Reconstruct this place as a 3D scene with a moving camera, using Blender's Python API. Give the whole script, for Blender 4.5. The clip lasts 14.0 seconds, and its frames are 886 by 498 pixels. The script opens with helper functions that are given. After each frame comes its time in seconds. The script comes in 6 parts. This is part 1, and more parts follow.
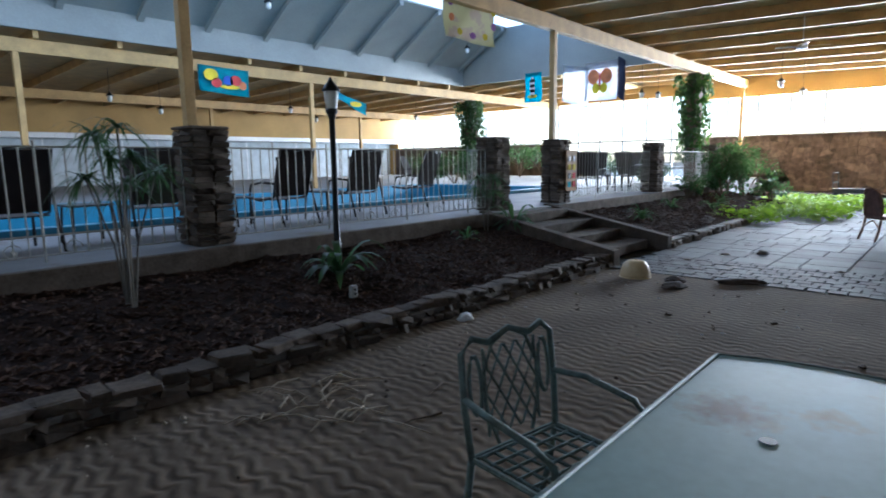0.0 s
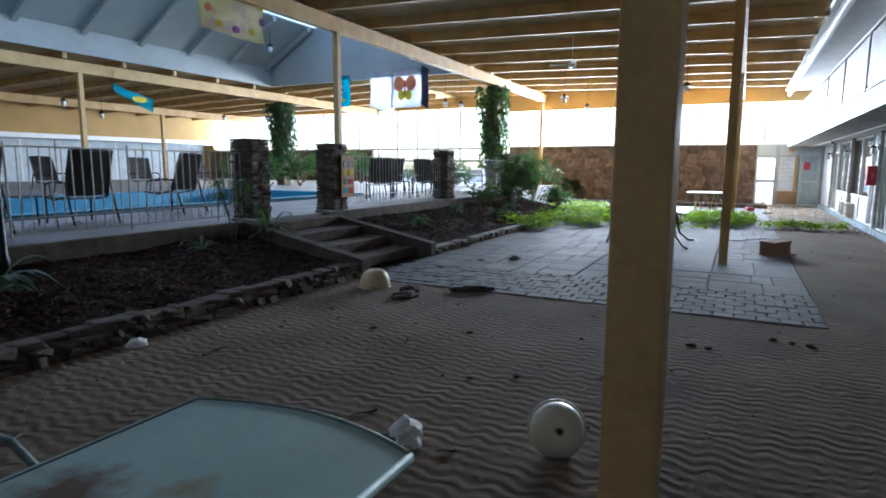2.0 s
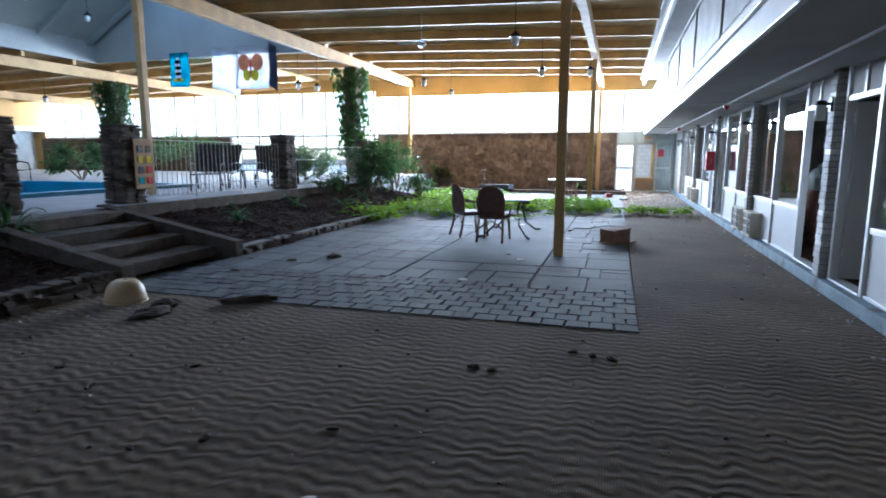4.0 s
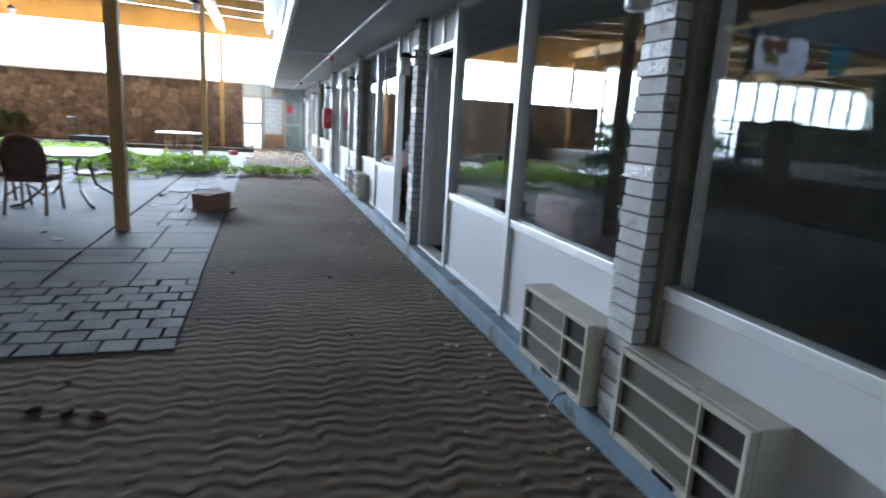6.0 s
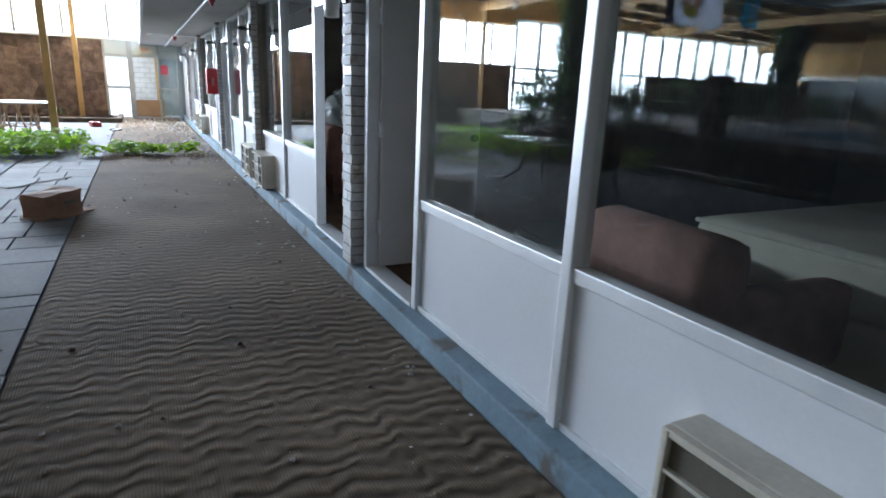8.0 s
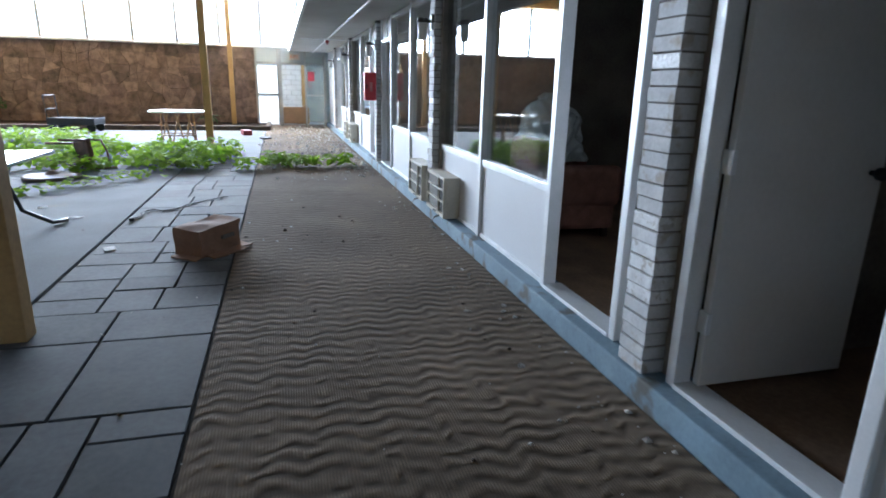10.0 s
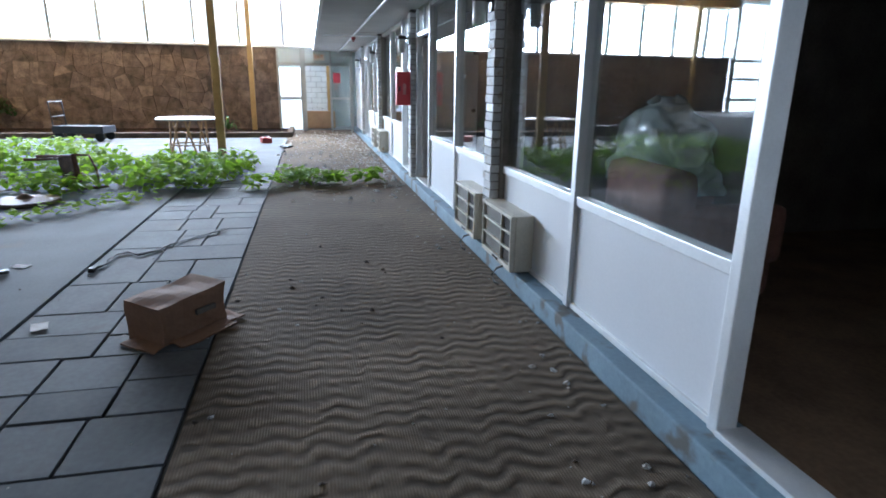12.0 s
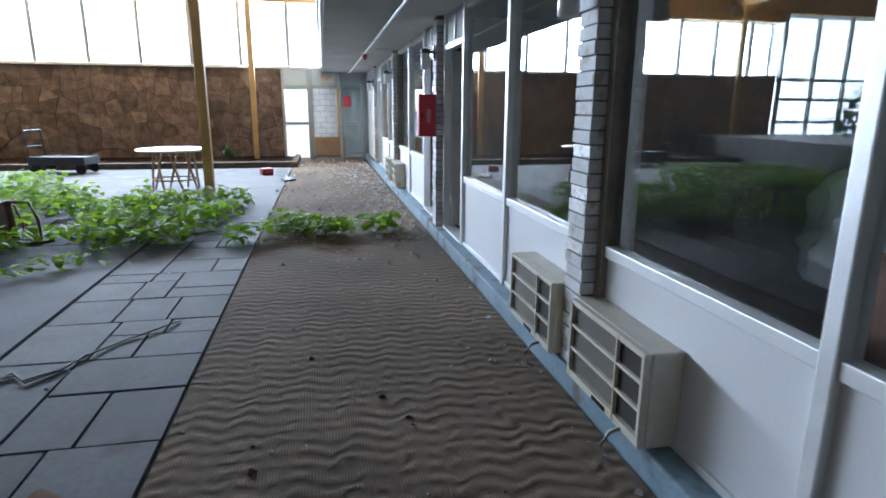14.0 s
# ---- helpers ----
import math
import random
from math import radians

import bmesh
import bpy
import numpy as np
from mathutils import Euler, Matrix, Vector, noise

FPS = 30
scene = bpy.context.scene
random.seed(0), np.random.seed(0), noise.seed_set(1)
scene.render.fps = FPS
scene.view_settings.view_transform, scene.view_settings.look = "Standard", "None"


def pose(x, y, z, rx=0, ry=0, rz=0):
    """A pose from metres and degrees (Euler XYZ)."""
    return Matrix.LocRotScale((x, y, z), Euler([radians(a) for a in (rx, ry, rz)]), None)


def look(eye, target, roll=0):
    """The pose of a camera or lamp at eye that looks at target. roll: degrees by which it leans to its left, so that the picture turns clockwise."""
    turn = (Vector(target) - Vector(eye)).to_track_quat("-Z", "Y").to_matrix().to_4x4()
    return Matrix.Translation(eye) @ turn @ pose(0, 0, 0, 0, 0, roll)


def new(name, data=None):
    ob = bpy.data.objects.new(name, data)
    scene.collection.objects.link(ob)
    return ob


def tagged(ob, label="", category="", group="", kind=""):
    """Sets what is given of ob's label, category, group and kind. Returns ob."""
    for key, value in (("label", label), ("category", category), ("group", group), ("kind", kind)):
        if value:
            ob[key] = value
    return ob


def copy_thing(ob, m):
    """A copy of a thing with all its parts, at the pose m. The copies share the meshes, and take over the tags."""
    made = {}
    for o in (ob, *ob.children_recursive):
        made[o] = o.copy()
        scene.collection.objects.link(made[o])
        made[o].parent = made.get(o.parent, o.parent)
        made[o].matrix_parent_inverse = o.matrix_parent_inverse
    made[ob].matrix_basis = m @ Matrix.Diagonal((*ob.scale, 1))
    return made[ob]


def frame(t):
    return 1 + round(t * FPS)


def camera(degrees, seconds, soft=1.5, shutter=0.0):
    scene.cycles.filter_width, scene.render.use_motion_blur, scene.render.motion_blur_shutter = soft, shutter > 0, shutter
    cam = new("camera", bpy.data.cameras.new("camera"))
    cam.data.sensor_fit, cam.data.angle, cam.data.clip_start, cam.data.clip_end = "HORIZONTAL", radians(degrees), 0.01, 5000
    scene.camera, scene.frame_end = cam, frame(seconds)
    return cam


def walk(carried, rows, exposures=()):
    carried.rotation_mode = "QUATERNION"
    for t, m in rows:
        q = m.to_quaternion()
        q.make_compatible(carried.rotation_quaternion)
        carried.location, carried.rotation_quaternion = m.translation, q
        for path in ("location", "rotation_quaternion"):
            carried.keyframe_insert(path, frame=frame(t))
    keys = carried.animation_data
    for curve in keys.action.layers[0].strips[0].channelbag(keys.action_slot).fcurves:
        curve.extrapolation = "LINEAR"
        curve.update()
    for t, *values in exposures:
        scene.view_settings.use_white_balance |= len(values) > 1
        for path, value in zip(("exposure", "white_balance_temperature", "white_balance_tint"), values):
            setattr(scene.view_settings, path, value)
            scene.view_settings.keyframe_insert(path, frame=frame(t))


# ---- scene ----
cam = camera(74.5, 14.0, soft=1.8, shutter=0.18)
PATH = [
    (0, (-0.26, -0.059, 1.592), (1.213, 1.261, 1.294), -0.8),
    (0.5, (0.003, -0.27, 1.601), (1.606, 0.889, 1.305), 0.3),
    (1, (0.298, -0.464, 1.605), (1.911, 0.678, 1.301), 0.7),
    (1.5, (0.73, -0.753, 1.598), (2.365, 0.358, 1.291), 0.4),
    (2, (0.961, -1.012, 1.578), (2.728, -0.117, 1.296), 0.3),
    (2.2, (1.047, -1.095, 1.587), (2.827, -0.228, 1.307), -0.1),
    (4.3, (2.803, -1.723, 1.483), (4.738, -1.333, 1.162), 0.7),
    (4.5, (2.935, -1.78, 1.479), (4.896, -1.543, 1.161), 1.0),
    (5, (3.245, -1.964, 1.444), (5.216, -2.08, 1.126), 1.3),
    (5.5, (3.663, -2.158, 1.415), (5.618, -2.301, 1.022), 1.1),
    (6, (4.077, -2.418, 1.421), (5.945, -3.001, 1.004), 3.5),
    (6.5, (4.567, -2.573, 1.425), (6.301, -3.454, 0.958), 3.8),
    (7, (5.06, -2.581, 1.418), (6.783, -3.474, 0.933), 3.7),
    (7.5, (5.482, -2.593, 1.424), (7.192, -3.499, 0.918), 3.0),
    (8, (6.01, -2.583, 1.461), (7.724, -3.467, 0.93), 2.6),
    (8.5, (6.452, -2.493, 1.458), (8.212, -3.287, 0.935), 1.9),
    (9, (6.907, -2.428, 1.395), (8.679, -3.196, 0.873), 1.8),
    (9.2, (7.129, -2.387, 1.429), (8.917, -3.112, 0.901), 1.9),
    (11.3, (9.012, -2.302, 1.414), (10.917, -2.626, 0.897), 0.2),
    (11.5, (9.156, -2.359, 1.413), (11.053, -2.718, 0.891), 0.4),
    (12, (9.666, -2.489, 1.436), (11.545, -2.915, 0.899), 0.8),
    (12.5, (10.189, -2.489, 1.439), (12.07, -2.909, 0.902), 0.9),
    (13, (10.656, -2.551, 1.429), (12.534, -2.967, 0.881), 0.6),
    (13.5, (11.118, -2.611, 1.466), (13.01, -3.01, 0.959), 0.4),
    (14, (11.581, -2.653, 1.481), (13.486, -3.042, 1.011), 0.4),
]
walk(cam, [(t, look(eye, target, roll)) for t, eye, target, roll in PATH],
     exposures=[(0.0, 1.75, 5450, 10), (1.0, 1.52, 5450, 10), (2.2, 1.5, 5450, 10), (4.5, 1.6, 5050, 10), (6.5, 1.8, 5450, 10), (9.2, 1.68, 5400, 10), (12.5, 1.4, 5250, 10), (14.0, 1.18, 5300, 10)])

# ---- world, sun and window light ----
world = bpy.data.worlds.new("overcast_sky")
scene.world = world
world.use_nodes = True
wn = world.node_tree.nodes
sky = wn.new("ShaderNodeTexSky")
sky.sky_type, sky.sun_disc = "NISHITA", False
sky.sun_elevation, sky.sun_rotation = radians(50), radians(100)
sky.air_density, sky.dust_density = 1.0, 1.0
wn["Background"].inputs["Strength"].default_value = 0.15
world.node_tree.links.new(sky.outputs["Color"], wn["Background"].inputs["Color"])


def lamp(name, kind, m, energy, colour=(1, 1, 1), **more):
    data = bpy.data.lights.new(name, kind)
    data.energy, data.color = energy, colour
    for key, value in more.items():
        if key == "size":
            data.shape, data.size = "RECTANGLE", value
        elif key == "size_y":
            data.size_y = value
        elif key == "angle":
            data.angle = value
    ob = new(name, data)
    ob.matrix_world = m
    return ob


lamp("sun", "SUN", look((60, 10, 70), (0, 0, 0)), 1.2, (1.0, 0.97, 0.92), angle=radians(12))
# daylight through the long end window, the tall pool-side windows and the glazed ridge of the skylight
lamp("window_light_high", "AREA", look((30.0, 3.5, 3.45), (0, 3.5, 3.45)), 2150, (0.95, 0.98, 1.0), size=12.4, size_y=1.66)
lamp("window_light_pool", "AREA", look((30.0, 20.2, 2.5), (0, 20.2, 2.5)), 2000, (0.95, 0.98, 1.0), size=20.8, size_y=4.1)
# weak fill from behind, through a west window that is assumed, not seen
lamp("window_light_west", "AREA", look((-12.4, 1.0, 3.65), (0, 1.0, 3.65)), 5, (0.95, 0.98, 1.0), size=7.5, size_y=1.8)
lamp("skylight_light", "AREA", look((4, 12.8, 6.95), (4, 12.8, 0)), 190, (0.9, 0.96, 1.0), size=30, size_y=4)


# ---- materials ----
def mat(name, base, rough=0.7, metal=0.0, dark=0.6, light=1.25, scale=3.0, fine=40.0, bump=0.25, depth=0.01, rand=0.0, stain=None, stain_at=0.62, stain_scale=1.2, spec=0.5):
    """Paint, stone, wood and so on: a base colour broken at two scales, with fine relief; stain adds blotches of a second colour."""
    m = bpy.data.materials.new(name)
    m.use_nodes = True
    n, l = m.node_tree.nodes, m.node_tree.links
    p = n["Principled BSDF"]
    p.inputs["Roughness"].default_value, p.inputs["Metallic"].default_value = rough, metal
    p.inputs["Specular IOR Level"].default_value = spec
    geo = n.new("ShaderNodeNewGeometry")
    big, small = n.new("ShaderNodeTexNoise"), n.new("ShaderNodeTexNoise")
    for tex, s, d in ((big, scale, 5), (small, fine, 3)):
        tex.inputs["Scale"].default_value, tex.inputs["Detail"].default_value = s, d
        l.new(geo.outputs["Position"], tex.inputs["Vector"])
    mix = n.new("ShaderNodeMath")
    mix.operation = "MULTIPLY_ADD"
    l.new(small.outputs["Fac"], mix.inputs[0])
    mix.inputs[1].default_value = 0.35
    half = n.new("ShaderNodeMath")
    half.operation = "MULTIPLY"
    l.new(big.outputs["Fac"], half.inputs[0])
    half.inputs[1].default_value = 0.65
    l.new(half.outputs[0], mix.inputs[2])
    ramp = n.new("ShaderNodeValToRGB")
    ramp.color_ramp.elements[0].position, ramp.color_ramp.elements[1].position = 0.33, 0.67
    ramp.color_ramp.elements[0].color = (*[c * dark for c in base], 1)
    ramp.color_ramp.elements[1].color = (*[min(c * light, 0.95) for c in base], 1)
    l.new(mix.outputs[0], ramp.inputs["Fac"])
    out = ramp.outputs["Color"]
    if stain:
        st = n.new("ShaderNodeTexNoise")
        st.inputs["Scale"].default_value, st.inputs["Detail"].default_value = stain_scale, 7
        l.new(geo.outputs["Position"], st.inputs["Vector"])
        sr = n.new("ShaderNodeValToRGB")
        sr.color_ramp.elements[0].position, sr.color_ramp.elements[1].position = stain_at, stain_at + 0.08
        l.new(st.outputs["Fac"], sr.inputs["Fac"])
        mm = n.new("ShaderNodeMix")
        mm.data_type = "RGBA"
        l.new(sr.outputs["Color"], mm.inputs["Factor"])
        l.new(out, mm.inputs["A"])
        mm.inputs["B"].default_value = (*stain, 1)
        out = mm.outputs["Result"]
    if rand:
        info, hsv, val = n.new("ShaderNodeObjectInfo"), n.new("ShaderNodeHueSaturation"), n.new("ShaderNodeMapRange")
        val.inputs["To Min"].default_value, val.inputs["To Max"].default_value = 1 - rand, 1 + rand
        l.new(info.outputs["Random"], val.inputs["Value"])
        l.new(val.outputs["Result"], hsv.inputs["Value"])
        l.new(out, hsv.inputs["Color"])
        out = hsv.outputs["Color"]
    l.new(out, p.inputs["Base Color"])
    if bump:
        b = n.new("ShaderNodeBump")
        b.inputs["Strength"].default_value, b.inputs["Distance"].default_value = bump, depth
        l.new(mix.outputs[0], b.inputs["Height"])
        l.new(b.outputs["Normal"], p.inputs["Normal"])
    return m


def glass(name, tint=(0.94, 0.97, 0.97), least=0.055, rough=0.0, dirt=0.007):
    m = bpy.data.materials.new(name)
    m.use_nodes = True
    n, l = m.node_tree.nodes, m.node_tree.links
    n.remove(n["Principled BSDF"])
    clear, gloss, mix = n.new("ShaderNodeBsdfTransparent"), n.new("ShaderNodeBsdfGlossy"), n.new("ShaderNodeMixShader")
    facing, power, fres = n.new("ShaderNodeLayerWeight"), n.new("ShaderNodeMath"), n.new("ShaderNodeMath")
    clear.inputs["Color"].default_value = (*tint, 1)
    gloss.inputs["Roughness"].default_value = rough
    facing.inputs["Blend"].default_value = 0.5
    power.operation, fres.operation = "POWER", "MULTIPLY_ADD"
    power.inputs[1].default_value = 4.0
    fres.inputs[1].default_value, fres.inputs[2].default_value = 1 - least, least
    l.new(facing.outputs["Facing"], power.inputs[0])
    l.new(power.outputs[0], fres.inputs[0])
    l.new(fres.outputs[0], mix.inputs["Fac"])
    l.new(clear.outputs[0], mix.inputs[1])
    l.new(gloss.outputs[0], mix.inputs[2])
    film, dust = n.new("ShaderNodeMixShader"), n.new("ShaderNodeBsdfDiffuse")
    dust.inputs["Color"].default_value = (0.7, 0.74, 0.76, 1)
    geo, smear, amount = n.new("ShaderNodeNewGeometry"), n.new("ShaderNodeTexNoise"), n.new("ShaderNodeMapRange")
    smear.inputs["Scale"].default_value, smear.inputs["Detail"].default_value = 1.7, 5
    amount.inputs["To Min"].default_value, amount.inputs["To Max"].default_value = 0.0, 2 * dirt
    l.new(geo.outputs["Position"], smear.inputs["Vector"])
    l.new(smear.outputs["Fac"], amount.inputs["Value"])
    l.new(amount.outputs["Result"], film.inputs["Fac"])
    l.new(mix.outputs[0], film.inputs[1])
    l.new(dust.outputs[0], film.inputs[2])
    l.new(film.outputs[0], n["Material Output"].inputs["Surface"])
    return m


def carpet_material():
    """Brown carpet with wavy cut ridges, about a hand apart, and fine ribs across them."""
    m = mat("wavy_brown_carpet", (0.185, 0.15, 0.116), 0.95, dark=0.62, light=1.3, scale=0.9, fine=160, bump=0, spec=0.1)
    n, l = m.node_tree.nodes, m.node_tree.links
    p = n["Principled BSDF"]
    geo = n["Geometry"]
    soft = n.new("ShaderNodeTexNoise")
    soft.inputs["Scale"].default_value, soft.inputs["Detail"].default_value = 3.6, 3
    l.new(geo.outputs["Position"], soft.inputs["Vector"])
    sep = n.new("ShaderNodeSeparateXYZ")
    l.new(geo.outputs["Position"], sep.inputs[0])

    def math_node(op, a, b=None, c=None):
        q = n.new("ShaderNodeMath")
        q.operation = op
        for i, v in enumerate((a, b, c)):
            if v is None:
                continue
            if isinstance(v, (int, float)):
                q.inputs[i].default_value = v
            else:
                l.new(v, q.inputs[i])
        return q.outputs[0]

    drift = math_node("MULTIPLY", soft.outputs["Fac"], 10.0)
    wave = math_node("SINE", math_node("MULTIPLY_ADD", sep.outputs["Y"], 2 * math.pi / 0.25, drift))
    wave_b = math_node("SINE", math_node("MULTIPLY_ADD", sep.outputs["Y"], 2 * math.pi / 0.2, math_node("MULTIPLY", sep.outputs["X"], 7.0)))
    bend = math_node("MULTIPLY_ADD", soft.outputs["Fac"], 0.15, sep.outputs["X"])
    rows_a = math_node("SINE", math_node("MULTIPLY", math_node("MULTIPLY_ADD", wave, 0.026, bend), 2 * math.pi / 0.1))
    rows_b = math_node("SINE", math_node("MULTIPLY", math_node("MULTIPLY_ADD", wave_b, 0.02, bend), 2 * math.pi / 0.1))
    patchy = n.new("ShaderNodeTexNoise")
    patchy.inputs["Scale"].default_value, patchy.inputs["Detail"].default_value = 6.5, 3
    l.new(geo.outputs["Position"], patchy.inputs["Vector"])
    worn = math_node("MULTIPLY_ADD", patchy.outputs["Fac"], 1.25, -0.3)
    ridge = math_node("MULTIPLY_ADD", math_node("MULTIPLY_ADD", rows_b, 0.7, rows_a), worn, 0.5)
    ribs = math_node("MULTIPLY_ADD", math_node("SINE", math_node("MULTIPLY_ADD", sep.outputs["Y"], 2 * math.pi / 0.0125, math_node("MULTIPLY", wave_b, 1.6))), 0.5, 0.5)
    high = math_node("MULTIPLY_ADD", math_node("MULTIPLY", ribs, ridge), 0.5, ridge)
    b = n.new("ShaderNodeBump")
    b.inputs["Strength"].default_value, b.inputs["Distance"].default_value = 0.34, 0.008
    l.new(high, b.inputs["Height"])
    l.new(b.outputs["Normal"], p.inputs["Normal"])
    # base colour runs paler on the ridge tops than in the grooves
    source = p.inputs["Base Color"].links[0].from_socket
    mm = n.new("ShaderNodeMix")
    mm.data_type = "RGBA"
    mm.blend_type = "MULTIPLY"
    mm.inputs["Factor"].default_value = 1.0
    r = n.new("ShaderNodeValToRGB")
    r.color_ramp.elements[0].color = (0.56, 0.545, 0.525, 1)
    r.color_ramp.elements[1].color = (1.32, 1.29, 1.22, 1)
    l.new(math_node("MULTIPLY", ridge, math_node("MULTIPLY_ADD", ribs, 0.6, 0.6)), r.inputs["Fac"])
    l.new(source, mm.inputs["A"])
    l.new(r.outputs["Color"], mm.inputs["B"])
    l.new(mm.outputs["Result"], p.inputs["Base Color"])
    return m


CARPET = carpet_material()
EARTH = mat("packed_earth", (0.12, 0.1, 0.08), 0.95, bump=0.4)
MULCH = mat("dark_mulch", (0.027, 0.017, 0.014), 0.95, spec=0.08, dark=0.3, light=2.0, scale=6, fine=38, bump=1.0, depth=0.04)
FLAG = mat("grey_flagstone", (0.115, 0.125, 0.135), 0.78, dark=0.7, light=1.2, scale=2.2, fine=30, bump=0.35, depth=0.01, rand=0.22, spec=0.2, stain=(0.07, 0.066, 0.06), stain_at=0.64, stain_scale=1.6)
COBBLE = mat("grey_cobble", (0.1, 0.107, 0.115), 0.78, spec=0.25, dark=0.6, light=1.25, scale=4, fine=45, bump=0.4, depth=0.008, rand=0.25)
CONCRETE = mat("pale_concrete", (0.14, 0.158, 0.172), 0.8, spec=0.15, dark=0.75, light=1.15, scale=1.5, fine=60, bump=0.15, stain=(0.16, 0.15, 0.14), stain_at=0.66)
GROUT = mat("dirt_joint", (0.05, 0.048, 0.045), 0.95, bump=0.4)
KERB = mat("blue_painted_kerb", (0.2, 0.29, 0.36), 0.7, dark=0.75, light=1.15, scale=3, fine=50, bump=0.3, stain=(0.12, 0.12, 0.11), stain_at=0.56, stain_scale=4)
WHITE_PANEL = mat("white_wall_panel", (0.72, 0.74, 0.77), 0.45, dark=0.94, light=1.03, scale=1.2, fine=60, bump=0.04)
ALUMINIUM = mat("satin_aluminium", (0.76, 0.78, 0.8), 0.46, 0.3, dark=0.9, light=1.05, scale=6, fine=80, bump=0.05)
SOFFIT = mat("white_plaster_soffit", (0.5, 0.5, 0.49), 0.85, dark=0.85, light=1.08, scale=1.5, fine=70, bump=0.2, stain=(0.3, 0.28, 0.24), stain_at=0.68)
BRICK = mat("grey_white_painted_brick", (0.55, 0.56, 0.57), 0.75, dark=0.8, light=1.15, scale=7, fine=60, bump=0.5, depth=0.01, rand=0.06, stain=(0.4, 0.36, 0.31), stain_at=0.6, stain_scale=9)
BRICK_FLAKED = mat("flaking_white_painted_brick", (0.72, 0.73, 0.74), 0.5, dark=0.8, light=1.15, scale=12, fine=60, bump=0.9, depth=0.02, stain=(0.45, 0.43, 0.4), stain_at=0.56, stain_scale=22)
MORTAR = mat("brick_mortar", (0.2, 0.19, 0.18), 0.95, bump=0.5)
TIMBER = mat("ochre_painted_timber", (0.5, 0.325, 0.125), 0.6, dark=0.72, light=1.15, scale=2.5, fine=30, bump=0.15)
BOARDS = mat("brown_roof_boards", (0.38, 0.23, 0.1), 0.7, dark=0.6, light=1.25, scale=2, fine=30, bump=0.2)
OCHRE_WALL = mat("ochre_painted_wall", (0.42, 0.265, 0.09), 0.75, dark=0.75, light=1.12, scale=0.8, fine=20, bump=0.1)
STONE = mat("brown_rubble_stone", (0.137, 0.1, 0.085), 0.9, dark=0.45, light=1.5, scale=5, fine=22, bump=0.6, depth=0.03, rand=0.4)
STONE_GREY = mat("grey_brown_fieldstone", (0.105, 0.085, 0.068), 0.85, spec=0.2, dark=0.55, light=1.4, scale=5, fine=28, bump=0.7, depth=0.02, rand=0.35)
DECK = mat("worn_deck_paving", (0.24, 0.25, 0.26), 0.65, spec=0.3, dark=0.7, light=1.2, scale=1.1, fine=25, bump=0.2, stain=(0.17, 0.16, 0.14), stain_at=0.62)
POOL = mat("pool_blue_paint", (0.03, 0.2, 0.32), 0.5, dark=0.8, light=1.15, bump=0.05)
WHITE_PAINT = mat("white_painted_metal", (0.75, 0.77, 0.78), 0.4, dark=0.88, light=1.05, bump=0.05)
SKYPANEL_FRAME = mat("teal_white_roof_sheet", (0.29, 0.305, 0.285), 0.6, dark=0.85, light=1.1, scale=0.9, fine=20, bump=0.05)
DARK_METAL = mat("black_metal", (0.02, 0.022, 0.024), 0.4, 0.6, bump=0.05)
# dark wall colour carries the dimness of the unlit rooms
DARK_WALL = mat("dimmed_wall", (0.16, 0.14, 0.12), 0.85, bump=0.1)
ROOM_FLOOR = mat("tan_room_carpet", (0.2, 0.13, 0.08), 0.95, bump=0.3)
BACK_PANEL = mat("pale_blue_grey_siding", (0.5, 0.56, 0.6), 0.6, dark=0.8, light=1.1, bump=0.1)
GLASS = glass("window_glass")


# ---- mesh helpers ----
def box(bm, x0, x1, y0, y1, z0, z1, bevel=0.0):
    r = bmesh.ops.create_cube(bm, size=1, matrix=Matrix.Translation(((x0 + x1) / 2, (y0 + y1) / 2, (z0 + z1) / 2)) @ Matrix.Diagonal((x1 - x0, y1 - y0, z1 - z0, 1)))
    if bevel:
        edges = list({e for v in r["verts"] for e in v.link_edges})
        bmesh.ops.bevel(bm, geom=edges, offset=bevel, segments=2, affect="EDGES", profile=0.6)
    return bm


def boxed(x0, x1, y0, y1, z0, z1, bevel=0.0):
    return box(bmesh.new(), x0, x1, y0, y1, z0, z1, bevel)


def tube(bm, points, radius, sides=8):
    """A round bar through the points; radius may be one number or one for each point."""
    pts = [Vector(p) for p in points]
    rad = radius if isinstance(radius, (list, tuple)) else [radius] * len(pts)
    rings = []
    for i, p in enumerate(pts):
        d = (pts[min(i + 1, len(pts) - 1)] - pts[max(i - 1, 0)]).normalized()
        side = d.cross(Vector((0, 0, 1)) if abs(d.z) < 0.9 else Vector((1, 0, 0))).normalized()
        up = side.cross(d)
        rings.append([bm.verts.new(p + rad[i] * (math.cos(a) * side + math.sin(a) * up)) for a in (2 * math.pi * k / sides for k in range(sides))])
    for a, b in zip(rings, rings[1:]):
        for k in range(sides):
            bm.faces.new((a[k], a[(k + 1) % sides], b[(k + 1) % sides], b[k]))
    bm.faces.new(rings[0][::-1])
    bm.faces.new(rings[-1])
    return bm


